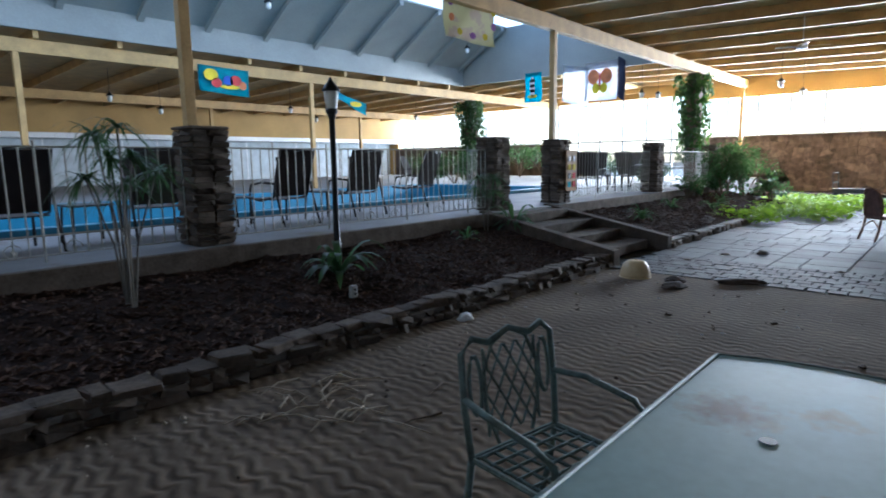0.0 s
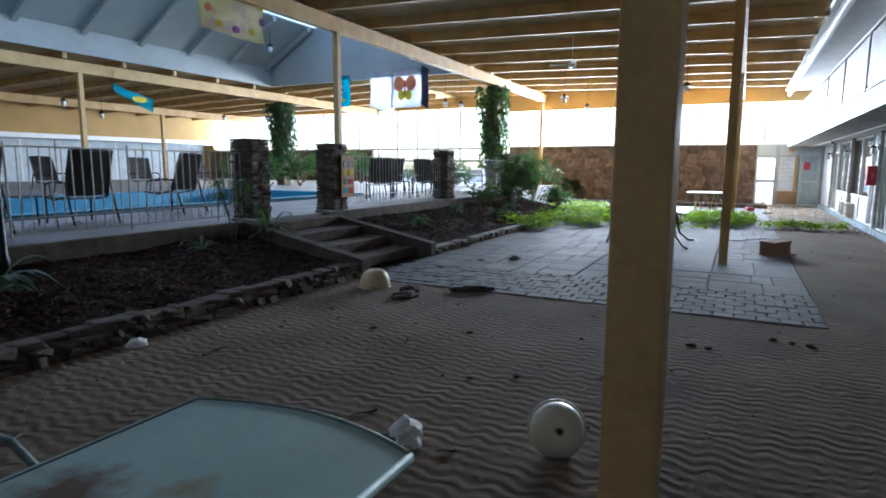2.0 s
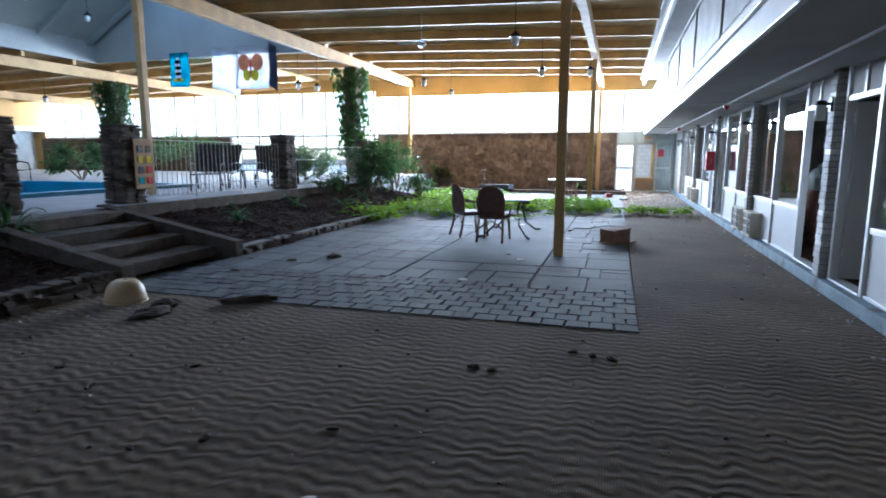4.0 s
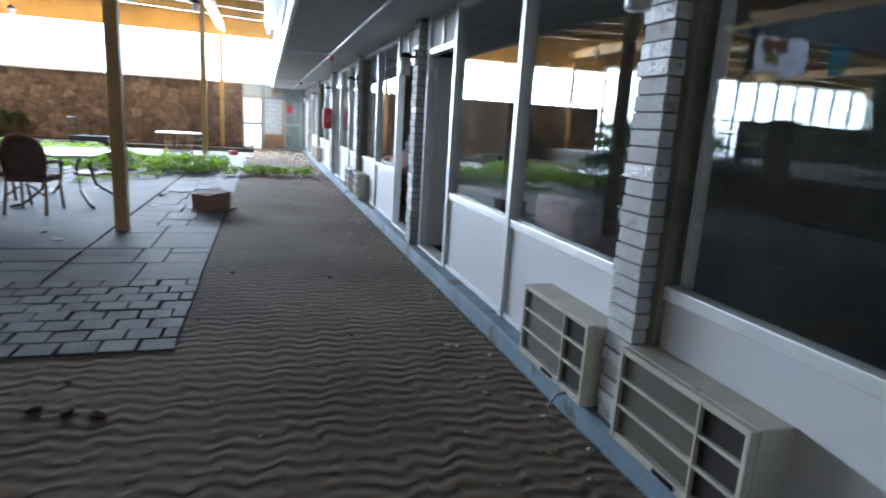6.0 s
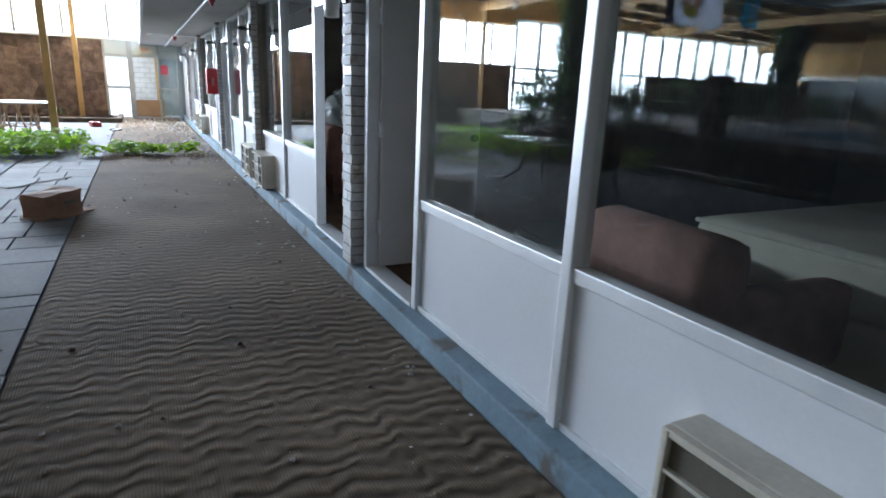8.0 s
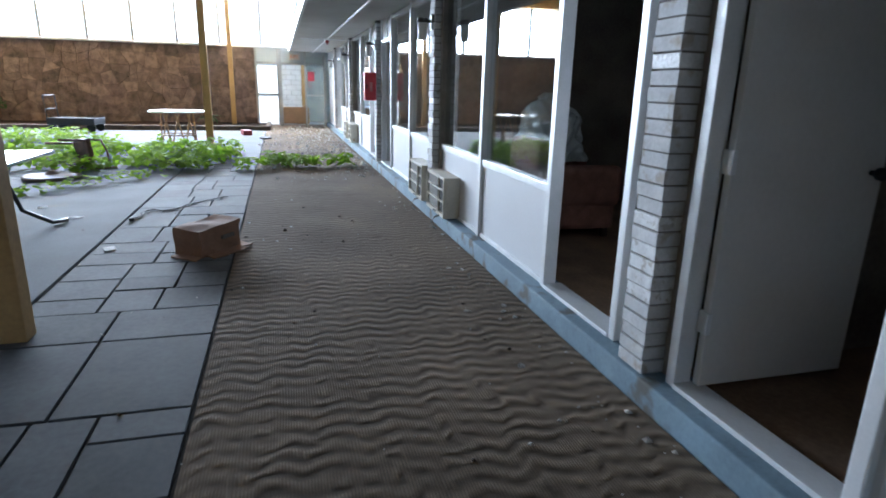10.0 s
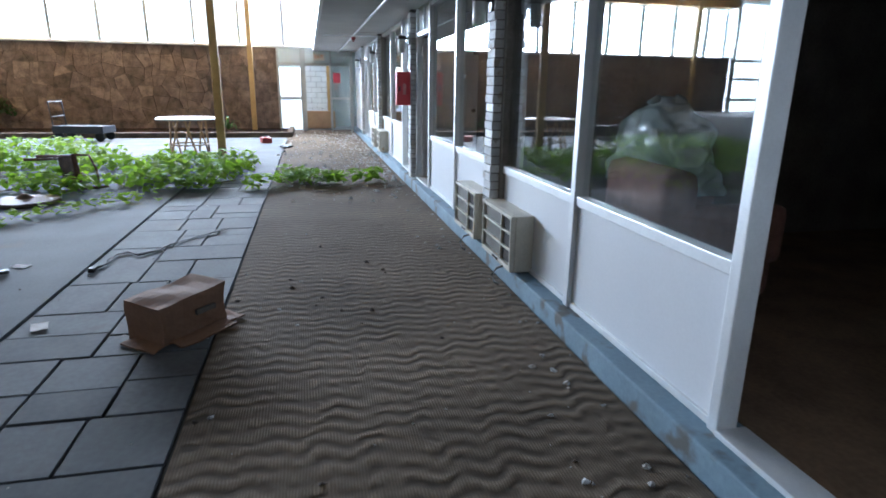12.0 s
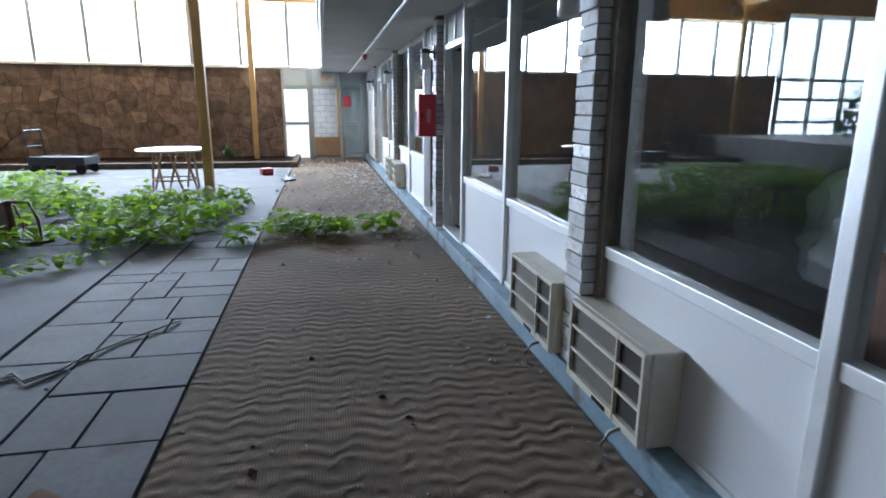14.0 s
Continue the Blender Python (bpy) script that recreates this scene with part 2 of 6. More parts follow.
def lathe(bm, profile, sides=20, centre=(0, 0, 0)):
    """A turned shape from (radius, height) pairs."""
    c = Vector(centre)
    rings = [[bm.verts.new(c + Vector((max(r, 1e-4) * math.cos(2 * math.pi * k / sides), max(r, 1e-4) * math.sin(2 * math.pi * k / sides), h))) for k in range(sides)] for r, h in profile]
    for a, b in zip(rings, rings[1:]):
        for k in range(sides):
            bm.faces.new((a[k], a[(k + 1) % sides], b[(k + 1) % sides], b[k]))
    bm.faces.new(rings[0][::-1])
    bm.faces.new(rings[-1])
    return bm


def mesh_of(name, bm, material, smooth=False):
    bmesh.ops.recalc_face_normals(bm, faces=bm.faces)
    me = bpy.data.meshes.new(name)
    bm.to_mesh(me)
    bm.free()
    me.materials.append(material)
    if smooth:
        for f in me.polygons:
            f.use_smooth = True
    return me


def part(name, bm, material, parent=None, label="", smooth=False):
    ob = new(name, mesh_of(name, bm, material, smooth))
    if parent is not None:
        ob.parent = parent
    if label:
        ob["label"] = label
    return ob


def setting(name, bm, material, label, category, smooth=False):
    return tagged(part(name, bm, material, None, "", smooth), label, category, "", "structure")


def thing(name, at, label, category, group="", turn=0.0):
    ob = new(name)
    ob.empty_display_size = 0.1
    ob.matrix_world = pose(*at, 0, 0, turn)
    return tagged(ob, label, category, group)


def piece(name, mesh, parent, at, turn=0.0, scale=(1, 1, 1)):
    ob = new(name, mesh)
    ob.parent = parent
    ob.matrix_basis = Matrix.LocRotScale(at, Euler((0, 0, radians(turn))), scale)
    return ob


# ---- plan, in metres ----
END_X = 29.4          # end wall with the long window
WALL_Y = -4.0         # front of the guest rooms
BAL_Y = -2.72         # edge of the balcony
SOFFIT_Z = 2.46
BED_Y = 3.8          # foot of the planted bed
DECK_Y, DECK_Z = 6.1, 0.68
POST_Y, POOL_Y0, POOL_Y1, FAR_Y = -0.84, 7.8, 17.7, 26.2    # the four rows of roof posts
BACK_Y = 31.6
PAVE_X0, PAVE_Y0 = 7.67, -1.89
WEST_X = -12.0
STEP_X0, STEP_X1 = 7.9, 10.0


def roof_z(y):
    """Underside of the joists: rises from each room front towards the pool."""
    return 4.76 + 0.0324 * (y - POST_Y) if y < 12.7 else 4.74 - 0.03 * (y - POOL_Y1)


# ---- ground and floors ----
setting("ground", boxed(-150, 300, -150, 200, -0.6, -0.3), EARTH, "bare ground reaching out round the building", "ground")
setting("floor", boxed(WEST_X, END_X + 0.4, -10.5, DECK_Y + 0.1, -0.3, -0.05), GROUT, "dark bedding under paving and carpet", "floor")
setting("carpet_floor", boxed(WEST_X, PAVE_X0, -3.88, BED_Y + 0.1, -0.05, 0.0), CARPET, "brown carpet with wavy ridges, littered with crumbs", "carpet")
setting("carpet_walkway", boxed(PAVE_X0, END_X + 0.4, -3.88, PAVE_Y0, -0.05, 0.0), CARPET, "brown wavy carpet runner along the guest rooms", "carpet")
setting("concrete_slab", boxed(10.5, 18.4, -0.7, 1.04, -0.05, 0.012, 0.004), CONCRETE, "pale smooth concrete slab set in the flagstones", "pavement")
setting("far_paving", boxed(19.9, 26.85, PAVE_Y0 + 0.02, 6.1, -0.05, 0.0), FLAG, "pale stone paving before the end wall", "pavement")


def bed(x0, x1, name):
    """A mulched slope that climbs from the stone edging to the pool deck."""
    bm = bmesh.new()
    nx, ny = int((x1 - x0) / 0.12), 22
    grid = []
    for i in range(nx + 1):
        row = []
        for j in range(ny + 1):
            x, v = x0 + (x1 - x0) * i / nx, j / ny
            y = BED_Y + 0.2 + (DECK_Y - BED_Y - 0.2) * v
            z = 0.13 + 0.37 * v ** 1.1 + 0.05 * noise.noise((x * 1.3, y * 1.3, 0)) + 0.035 * noise.noise((x * 6, y * 6, 3))
            row.append(bm.verts.new((x, y, z)))
        grid.append(row)
    for i in range(nx):
        for j in range(ny):
            bm.faces.new((grid[i][j], grid[i + 1][j], grid[i + 1][j + 1], grid[i][j + 1]))
    return setting(name, bm, MULCH, "sloping bed of dark damp bark mulch", "mulch bed", True)


bed(WEST_X, STEP_X0 - 0.02, "mulch_bed")
bed(STEP_X1 + 0.02, 21.0, "mulch_bed")

# ---- steps up to the pool ----
steps = thing("stone_steps", ((STEP_X0 + STEP_X1) / 2, 4.0, 0), "four worn dark stone steps up to the pool deck", "steps")
half = (STEP_X1 - STEP_X0) / 2
for k in range(4):
    part("step", boxed(-half + 0.12, half - 0.12, 0.1 + 0.54 * k, 2.3, 0.16 * k, 0.16 * (k + 1), 0.015), STONE_GREY, steps)
for side in (-1, 1):
    bm = bmesh.new()
    box(bm, side * half - 0.1, side * half + 0.1, -0.25, 2.3, -0.06, 0.14, 0.015)
    for v in bm.verts:
        v.co.z += 0.1 + 0.48 * min(max((v.co.y + 0.1) / 2.2, 0), 1) if v.co.z > 0 else 0
    part("cheek", bm, STONE_GREY, steps, "sloping stone side of the steps")

# ---- guest room front ----
setting("kerb", boxed(WEST_X, END_X, WALL_Y - 0.15, -3.89, -0.05, 0.13, 0.012), KERB, "low blue-painted concrete kerb under the room fronts", "kerb")
PILLARS = [-2.0, 2.1, 6.18, 10.22, 14.33, 18.3, 22.4, 26.4]
setting("room_floor", boxed(WEST_X, END_X, WALL_Y - 6, WALL_Y - 0.15, -0.05, 0.13), ROOM_FLOOR, "tan carpet inside the guest rooms", "floor")
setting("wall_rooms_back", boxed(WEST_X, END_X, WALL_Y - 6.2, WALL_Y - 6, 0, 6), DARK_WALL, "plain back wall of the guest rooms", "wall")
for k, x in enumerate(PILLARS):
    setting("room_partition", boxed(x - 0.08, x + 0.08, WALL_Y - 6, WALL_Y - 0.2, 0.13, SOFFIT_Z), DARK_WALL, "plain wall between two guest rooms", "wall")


def room_front(x_ac, x_door, n):
    """One room: two glazed panels over white boards, a door beside them. x_ac and x_door are the pillars at its ends."""
    w = 1 if x_door > x_ac else -1

    def span(a, b):
        return sorted((x_ac + w * a, x_ac + w * b))

    front = thing("window_%d" % n, (0, 0, 0), "aluminium-framed room window over white panels", "window", "room windows")
    front["kind"] = "structure"
    y = WALL_Y
    for a, b in ((0.16, 1.47), (1.53, 2.88)):
        x0, x1 = span(a, b)
        part("panel", boxed(x0, x1, y - 0.05, y - 0.02, 0.13, 0.765), WHITE_PANEL, front, "smooth white board under the glass")
        pane = part("pane", boxed(x0, x1, y - 0.045, y - 0.037, 0.825, 2.39), GLASS, front, "reflecting window glass")
        pane.visible_shadow = False
        part("sill", boxed(x0, x1, y - 0.07, y, 0.765, 0.825, 0.006), ALUMINIUM, front)
        part("head_rail", boxed(x0, x1, y - 0.07, y, 2.39, 2.44, 0.006), ALUMINIUM, front)
        part("bottom_rail", boxed(x0, x1, y - 0.06, y - 0.004, 0.13, 0.165, 0.004), ALUMINIUM, front)
    x0, x1 = span(0.1, 0.16)
    part("jamb", boxed(x0, x1, y - 0.08, y + 0.016, 0.13, SOFFIT_Z, 0.006), DARK_JAMB, front, "brown-grey jamb beside the bricks")
    for a, b in ((1.47, 1.53), (2.88, 2.94), (3.78, 3.84)):
        x0, x1 = span(a, b)
        part("mullion", boxed(x0, x1, y - 0.08, y + 0.012, 0.13, SOFFIT_Z, 0.006), ALUMINIUM, front)
    x0, x1 = span(2.94, 3.78)
    part("threshold", boxed(x0, x1, y - 0.12, y + 0.02, 0.13, 0.155, 0.004), ALUMINIUM, front)
    part("door_head", boxed(x0, x1, y - 0.08, y + 0.004, 2.09, 2.15, 0.006), ALUMINIUM, front)
    xm = (x0 + x1) / 2
    for a, b in ((x0, xm - 0.02), (xm + 0.02, x1)):
        part("transom", boxed(a, b, y - 0.05, y - 0.02, 2.15, 2.43), SOFFIT, front, "small grey panel over the door")
    part("transom_bar", boxed(xm - 0.02, xm + 0.02, y - 0.06, y, 2.15, 2.43, 0.004), ALUMINIUM, front)
    part("head_board", boxed(*span(0.16, 3.84), y - 0.06, y - 0.01, 2.44, SOFFIT_Z), SOFFIT, front)
    x0, x1 = span(3.84, 3.98)
    part("jamb_board", boxed(x0, x1, y - 0.1, y - 0.03, 0.13, SOFFIT_Z), DARK_JAMB, front, "brown-grey door surround")
    # the leaf stands open into the room
    door = thing("door_%d" % n, (x_ac + w * 3.74, y - 0.07, 0.16), "plain pale grey room door standing open", "door", "room doors")
    door["kind"] = "structure"
    leaf = part("leaf", boxed(-0.02, 0.02, -0.8, 0, 0, 1.92, 0.004), DOOR_GREY, door)
    bm = bmesh.new()
    lathe(bm, [(0.012, 0), (0.012, 0.03), (0.028, 0.035), (0.03, 0.06), (0.02, 0.075)], 12)
    bmesh.ops.transform(bm, matrix=pose(-w * 0.02, -0.73, 0.95, 0, -w * 90, 0), verts=bm.verts)
    part("knob", bm, DARK_METAL, leaf, "dark door knob", True)
    part("latch", boxed(-0.03 * w - 0.012, -0.03 * w + 0.012, -0.8, -0.72, 1.72, 1.78, 0.004), DARK_METAL, leaf, "dark latch near the top")
    for z in (0.25, 0.95, 1.7):
        part("hinge", boxed(-0.03, 0.03, -0.012, 0.012, z, z + 0.1, 0.004), ALUMINIUM, leaf)


DARK_JAMB = mat("brown_grey_jamb", (0.26, 0.235, 0.205), 0.6, bump=0.1)
DOOR_GREY = mat("pale_grey_door", (0.66, 0.66, 0.65), 0.55, dark=0.92, light=1.05, bump=0.05)
for n, (a, b) in enumerate(((2.1 - 4.1 + 0.0, 2.1), (6.2, 2.1), (6.2, 10.22), (14.33, 10.22), (14.33, 18.3), (22.4, 18.3), (22.4, 26.4))):
    room_front(a, b, n + 1)
setting("wall_front_west", boxed(WEST_X, -2.1, WALL_Y - 0.2, WALL_Y, 0, SOFFIT_Z), WHITE_PANEL, "plain white room front", "wall")
setting("wall_front_end", boxed(26.52, END_X, WALL_Y - 0.2, WALL_Y, 0, SOFFIT_Z), WHITE_PANEL, "plain white wall beside the end doors", "wall")


# ---- air conditioners ----
AC_CASE = mat("cream_enamel", (0.6, 0.57, 0.48), 0.5, dark=0.8, light=1.08, scale=5, fine=60, bump=0.1, stain=(0.3, 0.2, 0.1), stain_at=0.68, stain_scale=7)
AC_GRILLE = mat("taupe_grille", (0.115, 0.105, 0.08), 0.7, dark=0.7, light=1.2, fine=120, bump=0.3)
AC_DARK = mat("dark_grille", (0.022, 0.018, 0.015), 0.85, dark=0.5, light=1.8, fine=140, bump=0.4)
HOSE = mat("grey_hose", (0.3, 0.3, 0.29), 0.5, bump=0.1)


def air_conditioner(x0, w):
    """w: +1 where the unit lies on the far side of its pillar. The coil grille lies at the end that faces the start of the walk."""
    ac = thing("air_conditioner", (x0, WALL_Y, 0.14), "cream wall air conditioner with barred grille, stained", "air conditioner", "room air conditioners")
    W, H, D = 0.72, 0.415, 0.15
    bm = boxed(0, W, -0.02, D - 0.03, 0, H, 0.008)
    part("case", bm, AC_CASE, ac)
    part("grille", boxed(0.24, W - 0.02, D - 0.04, D - 0.018, 0.05, H - 0.03), AC_GRILLE, ac, "taupe ribbed intake grille")
    part("coil", boxed(0.025, 0.225, D - 0.04, D - 0.016, 0.05, H - 0.03), AC_DARK, ac, "dark dusty coil")
    for z in (0.0, 0.15, 0.27, H - 0.03):
        part("bar", boxed(0.004, W - 0.004, D - 0.03, D, z + 0.003, z + (0.018 if 0 < z < H - 0.05 else 0.04) - (0.012 if z > H - 0.05 else 0), 0.003), AC_CASE, ac)
    for x in (0.006, 0.225, W - 0.028):
        part("upright", boxed(x, x + (0.012 if 0.1 < x < 0.5 else 0.022), D - 0.034, D + 0.003, 0.006, H - 0.006, 0.004), AC_CASE, ac)
    part("badge", boxed(0.3, 0.42, D, D + 0.005, 0.012, 0.032), DARK_METAL, ac, "small dark maker's plate")
    bm = bmesh.new()
    tube(bm, [(0.16, D - 0.02, 0.01), (0.15, D + 0.05, 0.0), (0.14, D + 0.09, -0.05), (0.13, D + 0.07, -0.105), (0.1, D + 0.05, -0.112)], 0.009, 6)
    part("drain_hose", bm, HOSE, ac, "grey drain hose", True)
    return ac


for p in (6.2, 14.33, 22.4):
    air_conditioner(p + 0.12, 1)
    air_conditioner(p - 0.13 - 0.72, -1)

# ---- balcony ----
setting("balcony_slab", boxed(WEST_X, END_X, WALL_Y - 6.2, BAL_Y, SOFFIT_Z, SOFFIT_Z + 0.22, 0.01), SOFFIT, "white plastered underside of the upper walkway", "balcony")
setting("balcony_fascia", boxed(WEST_X, END_X, BAL_Y, BAL_Y + 0.05, SOFFIT_Z - 0.02, SOFFIT_Z + 0.25, 0.008), WHITE_PAINT, "white metal edge of the upper walkway", "trim")
setting("fascia_lip", boxed(WEST_X, END_X, BAL_Y + 0.05, BAL_Y + 0.09, SOFFIT_Z + 0.2, SOFFIT_Z + 0.27, 0.008), WHITE_PAINT, "white drip edge of the upper walkway", "trim")
setting("wall_upper", boxed(WEST_X, END_X, WALL_Y - 0.2, WALL_Y, SOFFIT_Z + 0.22, 6.0), WHITE_PANEL, "pale wall of the upper rooms", "wall")
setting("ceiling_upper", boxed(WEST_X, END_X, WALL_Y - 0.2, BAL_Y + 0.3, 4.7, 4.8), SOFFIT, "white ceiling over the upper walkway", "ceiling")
setting("gutter", boxed(WEST_X, END_X, BAL_Y + 0.1, BAL_Y + 0.22, 4.5, 4.7, 0.04), WHITE_PAINT, "white gutter board along the edge of the roof", "trim")
RAIL = mat("grey_painted_rail", (0.22, 0.22, 0.215), 0.5, 0.2, bump=0.05)
SLAT = mesh_of("slat", boxed(-0.055, 0.055, -0.006, 0.006, 0.04, 0.86), RAIL)
x = 0.0
while x < END_X - 0.1:
    rail = thing("balcony_railing", (x, BAL_Y + 0.02, SOFFIT_Z + 0.25), "grey slatted metal railing of the upper walkway", "railing", "balcony railings")
    part("top_rail", boxed(0, 2.48, -0.03, 0.03, 0.98, 1.03, 0.006), RAIL, rail)
    part("bottom_rail", boxed(0, 2.48, -0.02, 0.02, 0.08, 0.11, 0.004), RAIL, rail)
    part("post", boxed(0, 0.05, -0.025, 0.025, 0, 1.03, 0.004), RAIL, rail)
    for k in range(19):
        piece("slat", SLAT, rail, (0.13 + 0.125 * k, 0, 0.1))
    x += 2.5

# sprinkler pipe under the balcony
pipe = thing("sprinkler_pipe", (0, -3.43, SOFFIT_Z - 0.05), "thin white sprinkler pipe under the walkway", "pipe")
part("pipe", tube(bmesh.new(), [(-5, 0, 0), (END_X - 0.5, 0, 0)], 0.016, 8), WHITE_PAINT, pipe, "", True)
RED_METAL = mat("dull_red_metal", (0.28, 0.03, 0.03), 0.5, bump=0.1)
for xs in (6.0, 14.0, 22.35):
    part("branch", tube(bmesh.new(), [(xs, -0.65, 0), (xs, 0.6, 0)], 0.012, 6), WHITE_PAINT, pipe, "", True)
    head = part("sprinkler_head", lathe(bmesh.new(), [(0.03, -0.02), (0.05, -0.05), (0.03, -0.08), (0.012, -0.11), (0.03, -0.115)], 10, (xs, 0, 0)), RED_METAL, pipe, "dull red sprinkler head", True)

# ---- end wall, its window and doors ----
BROWN_JOINT = mat("brown_wall_joint", (0.12, 0.09, 0.076), 0.95, bump=0.5)
wall_end = setting("wall_end", boxed(END_X + 0.08, END_X + 0.4, -1.55, 9.65, -0.3, 2.54), BROWN_JOINT, "brown rubble stone wall under the long window", "wall")
setting("wall_end_head", boxed(END_X, END_X + 0.3, -12, 9.7, 4.3, 7.5), OCHRE_WALL, "ochre painted band over the long window", "wall")
setting("wall_end_head_pool", boxed(END_X, END_X + 0.3, 9.7, BACK_Y, 4.6, 7.5), OCHRE_WALL, "ochre painted band over the pool windows", "wall")
setting("wall_end_far", boxed(END_X, END_X + 0.3, 30.7, BACK_Y, -0.3, 4.6), OCHRE_WALL, "ochre painted wall at the end of the pool hall", "wall")
setting("wall_end_pool", boxed(END_X - 0.3, END_X - 0.1, 17.8, 30.7, 0.6, 2.45, 0.02), STONE, "brown stone wall under the pool hall window", "wall")
setting("window_ledge", boxed(END_X - 0.06, END_X + 0.4, -2.75, 9.65, 2.54, 2.61, 0.01), WHITE_PAINT, "pale ledge over the stone wall", "trim")
MULL = mat("grey_window_bar", (0.3, 0.31, 0.31), 0.5, 0.3, bump=0.05)
high = thing("window_high", (END_X, 0, 0), "long band of tall panes over the stone wall", "window")
high["kind"] = "structure"
y = -3.08
while y < 8.6:
    part("mullion", boxed(0, 0.12, y - 0.045, y + 0.045, 2.61, 4.3, 0.004), MULL, high)
    pane = part("pane", boxed(0.028, 0.034, y + 0.045, y + 1.245, 2.61, 4.3), GLASS, high)
    pane.visible_shadow = False
    y += 1.29
low = thing("window_pool", (END_X, 0, 0), "tall barred windows beside the pool hall", "window")
low["kind"] = "structure"
y = 9.82
while y < 30.0:
    part("mullion", boxed(0, 0.12, y - 0.045, y + 0.045, 0.3, 4.6, 0.004), MULL, low)
    pane = part("pane", boxed(0.028, 0.034, y + 0.045, y + 1.245, 0.3, 4.6), GLASS, low)
    pane.visible_shadow = False
    y += 1.29
for z in (0.3, 1.05, 1.8, 2.45):
    part("transom_bar", boxed(0.004, 0.1, 9.7, 30.7, z, z + 0.09, 0.004), MULL, low)

# end doors
ends = thing("door_end", (END_X, 0, 0), "white-framed glass end doors, one leaf bright", "door")
ends["kind"] = "structure"
# outdoor glare in the leaf is put into a white translucent pane
GLARE_WHITE = bpy.data.materials.new("glare_white_pane")
GLARE_WHITE.use_nodes = True
glare_bsdf = GLARE_WHITE.node_tree.nodes.new("ShaderNodeBsdfTranslucent")
glare_bsdf.inputs["Color"].default_value = (0.85, 0.88, 0.88, 1)
GLARE_WHITE.node_tree.links.new(glare_bsdf.outputs[0], GLARE_WHITE.node_tree.nodes["Material Output"].inputs["Surface"])
DOOR_FRAME = mat("dull_aluminium_door_frame", (0.42, 0.43, 0.42), 0.5, 0.2, dark=0.8, light=1.1, bump=0.05)
FROST = mat("frosted_pane", (0.5, 0.55, 0.54), 0.4, dark=0.95, light=1.03, bump=0.02)
for y0, y1 in ((-1.62, -1.55), (-2.42, -2.26), (-3.24, -3.17), (-3.9, -3.84)):
    part("jamb", boxed(-0.05, 0.05, y0, y1, 0, 2.54, 0.006), DOOR_FRAME, ends)
part("lintel", boxed(-0.04, 0.06, -3.84, -1.55, 2.02, 2.1, 0.006), DOOR_FRAME, ends)
part("fanlight", boxed(0, 0.02, -3.84, -1.62, 2.1, 2.54), FROST, ends, "pale panel over the doors")
part("mid_rail", boxed(-0.03, 0.03, -2.26, -1.62, 1.0, 1.07, 0.004), DOOR_FRAME, ends)
pane = part("pane", boxed(-0.005, 0.005, -2.26, -1.62, 0.05, 2.02), GLARE_WHITE, ends, "glazed leaf whitened by outdoor glare")
pane.visible_shadow = False
leaf = part("leaf", boxed(-0.5, -0.47, -3.78, -3.2, 0.05, 2.28), GLASS, ends, "glass leaf standing ajar")
leaf.visible_shadow = False
for y0, y1 in ((-3.82, -3.77), (-3.2, -3.15)):
    part("stile", boxed(-0.52, -0.45, y0, y1, 0, 2.33, 0.006), DOOR_FRAME, ends)
part("leaf_rail", boxed(-0.515, -0.455, -3.77, -3.2, 1.0, 1.06, 0.004), DOOR_FRAME, ends)
RED_CARD = mat("pink_red_card", (0.6, 0.06, 0.09), 0.6, bump=0.02)
part("notice", boxed(-0.53, -0.525, -3.48, -3.26, 1.5, 1.8), RED_CARD, ends, "pink-red paper notice on the glass")
sign = thing("exit_sign", (END_X - 0.3, -2.85, 2.17), "small lit-box sign with orange letters, over the end door", "sign")
part("box", boxed(-0.05, 0.05, -0.17, 0.17, 0, 0.2, 0.01), mat("yellowed_sign_box", (0.62, 0.56, 0.46), 0.5, bump=0.03), sign)
ORANGE = mat("orange_letter", (0.7, 0.2, 0.04), 0.5, bump=0)


def letters(word, size, material, parent, m, depth=0.002):
    cu = bpy.data.curves.new("letters", "FONT")
    cu.body, cu.size, cu.extrude, cu.align_x, cu.align_y = word, size, depth, "CENTER", "CENTER"
    tmp = bpy.data.objects.new("letters", cu)
    scene.collection.objects.link(tmp)
    dg = bpy.context.evaluated_depsgraph_get()
    me = bpy.data.meshes.new_from_object(tmp.evaluated_get(dg))
    bpy.data.objects.remove(tmp)
    me.materials.clear()
    me.materials.append(material)
    ob = new("lettering", me)
    ob.parent = parent
    ob.matrix_basis = m
    return ob


letters("EXIT", 0.13, ORANGE, sign, pose(-0.053, 0, 0.1, 90, 0, -90))
BOXBROWN = mat("tan_upholstery", (0.4, 0.25, 0.13), 0.8, dark=0.8, light=1.15, bump=0.2)
sofa = thing("sofa", (30.8, -2.95, -0.06), "tan upholstered sofa end in the lobby past the doors", "sofa")
part("seat", boxed(-0.3, 0.5, -0.4, 0.6, 0.05, 0.42, 0.05), BOXBROWN, sofa)
part("backrest", boxed(-0.32, -0.1, -0.4, 0.6, 0.05, 0.64, 0.04), BOXBROWN, sofa)
part("armrest", boxed(-0.3, 0.5, 0.5, 0.68, 0.05, 0.6, 0.05), BOXBROWN, sofa)
BLOCK = mat("white_glazed_block", (0.6, 0.63, 0.64), 0.5, dark=0.85, light=1.08, bump=0.2)
LOBBY_JOINT = mat("grey_block_joint", (0.3, 0.32, 0.33), 0.9, bump=0.2)
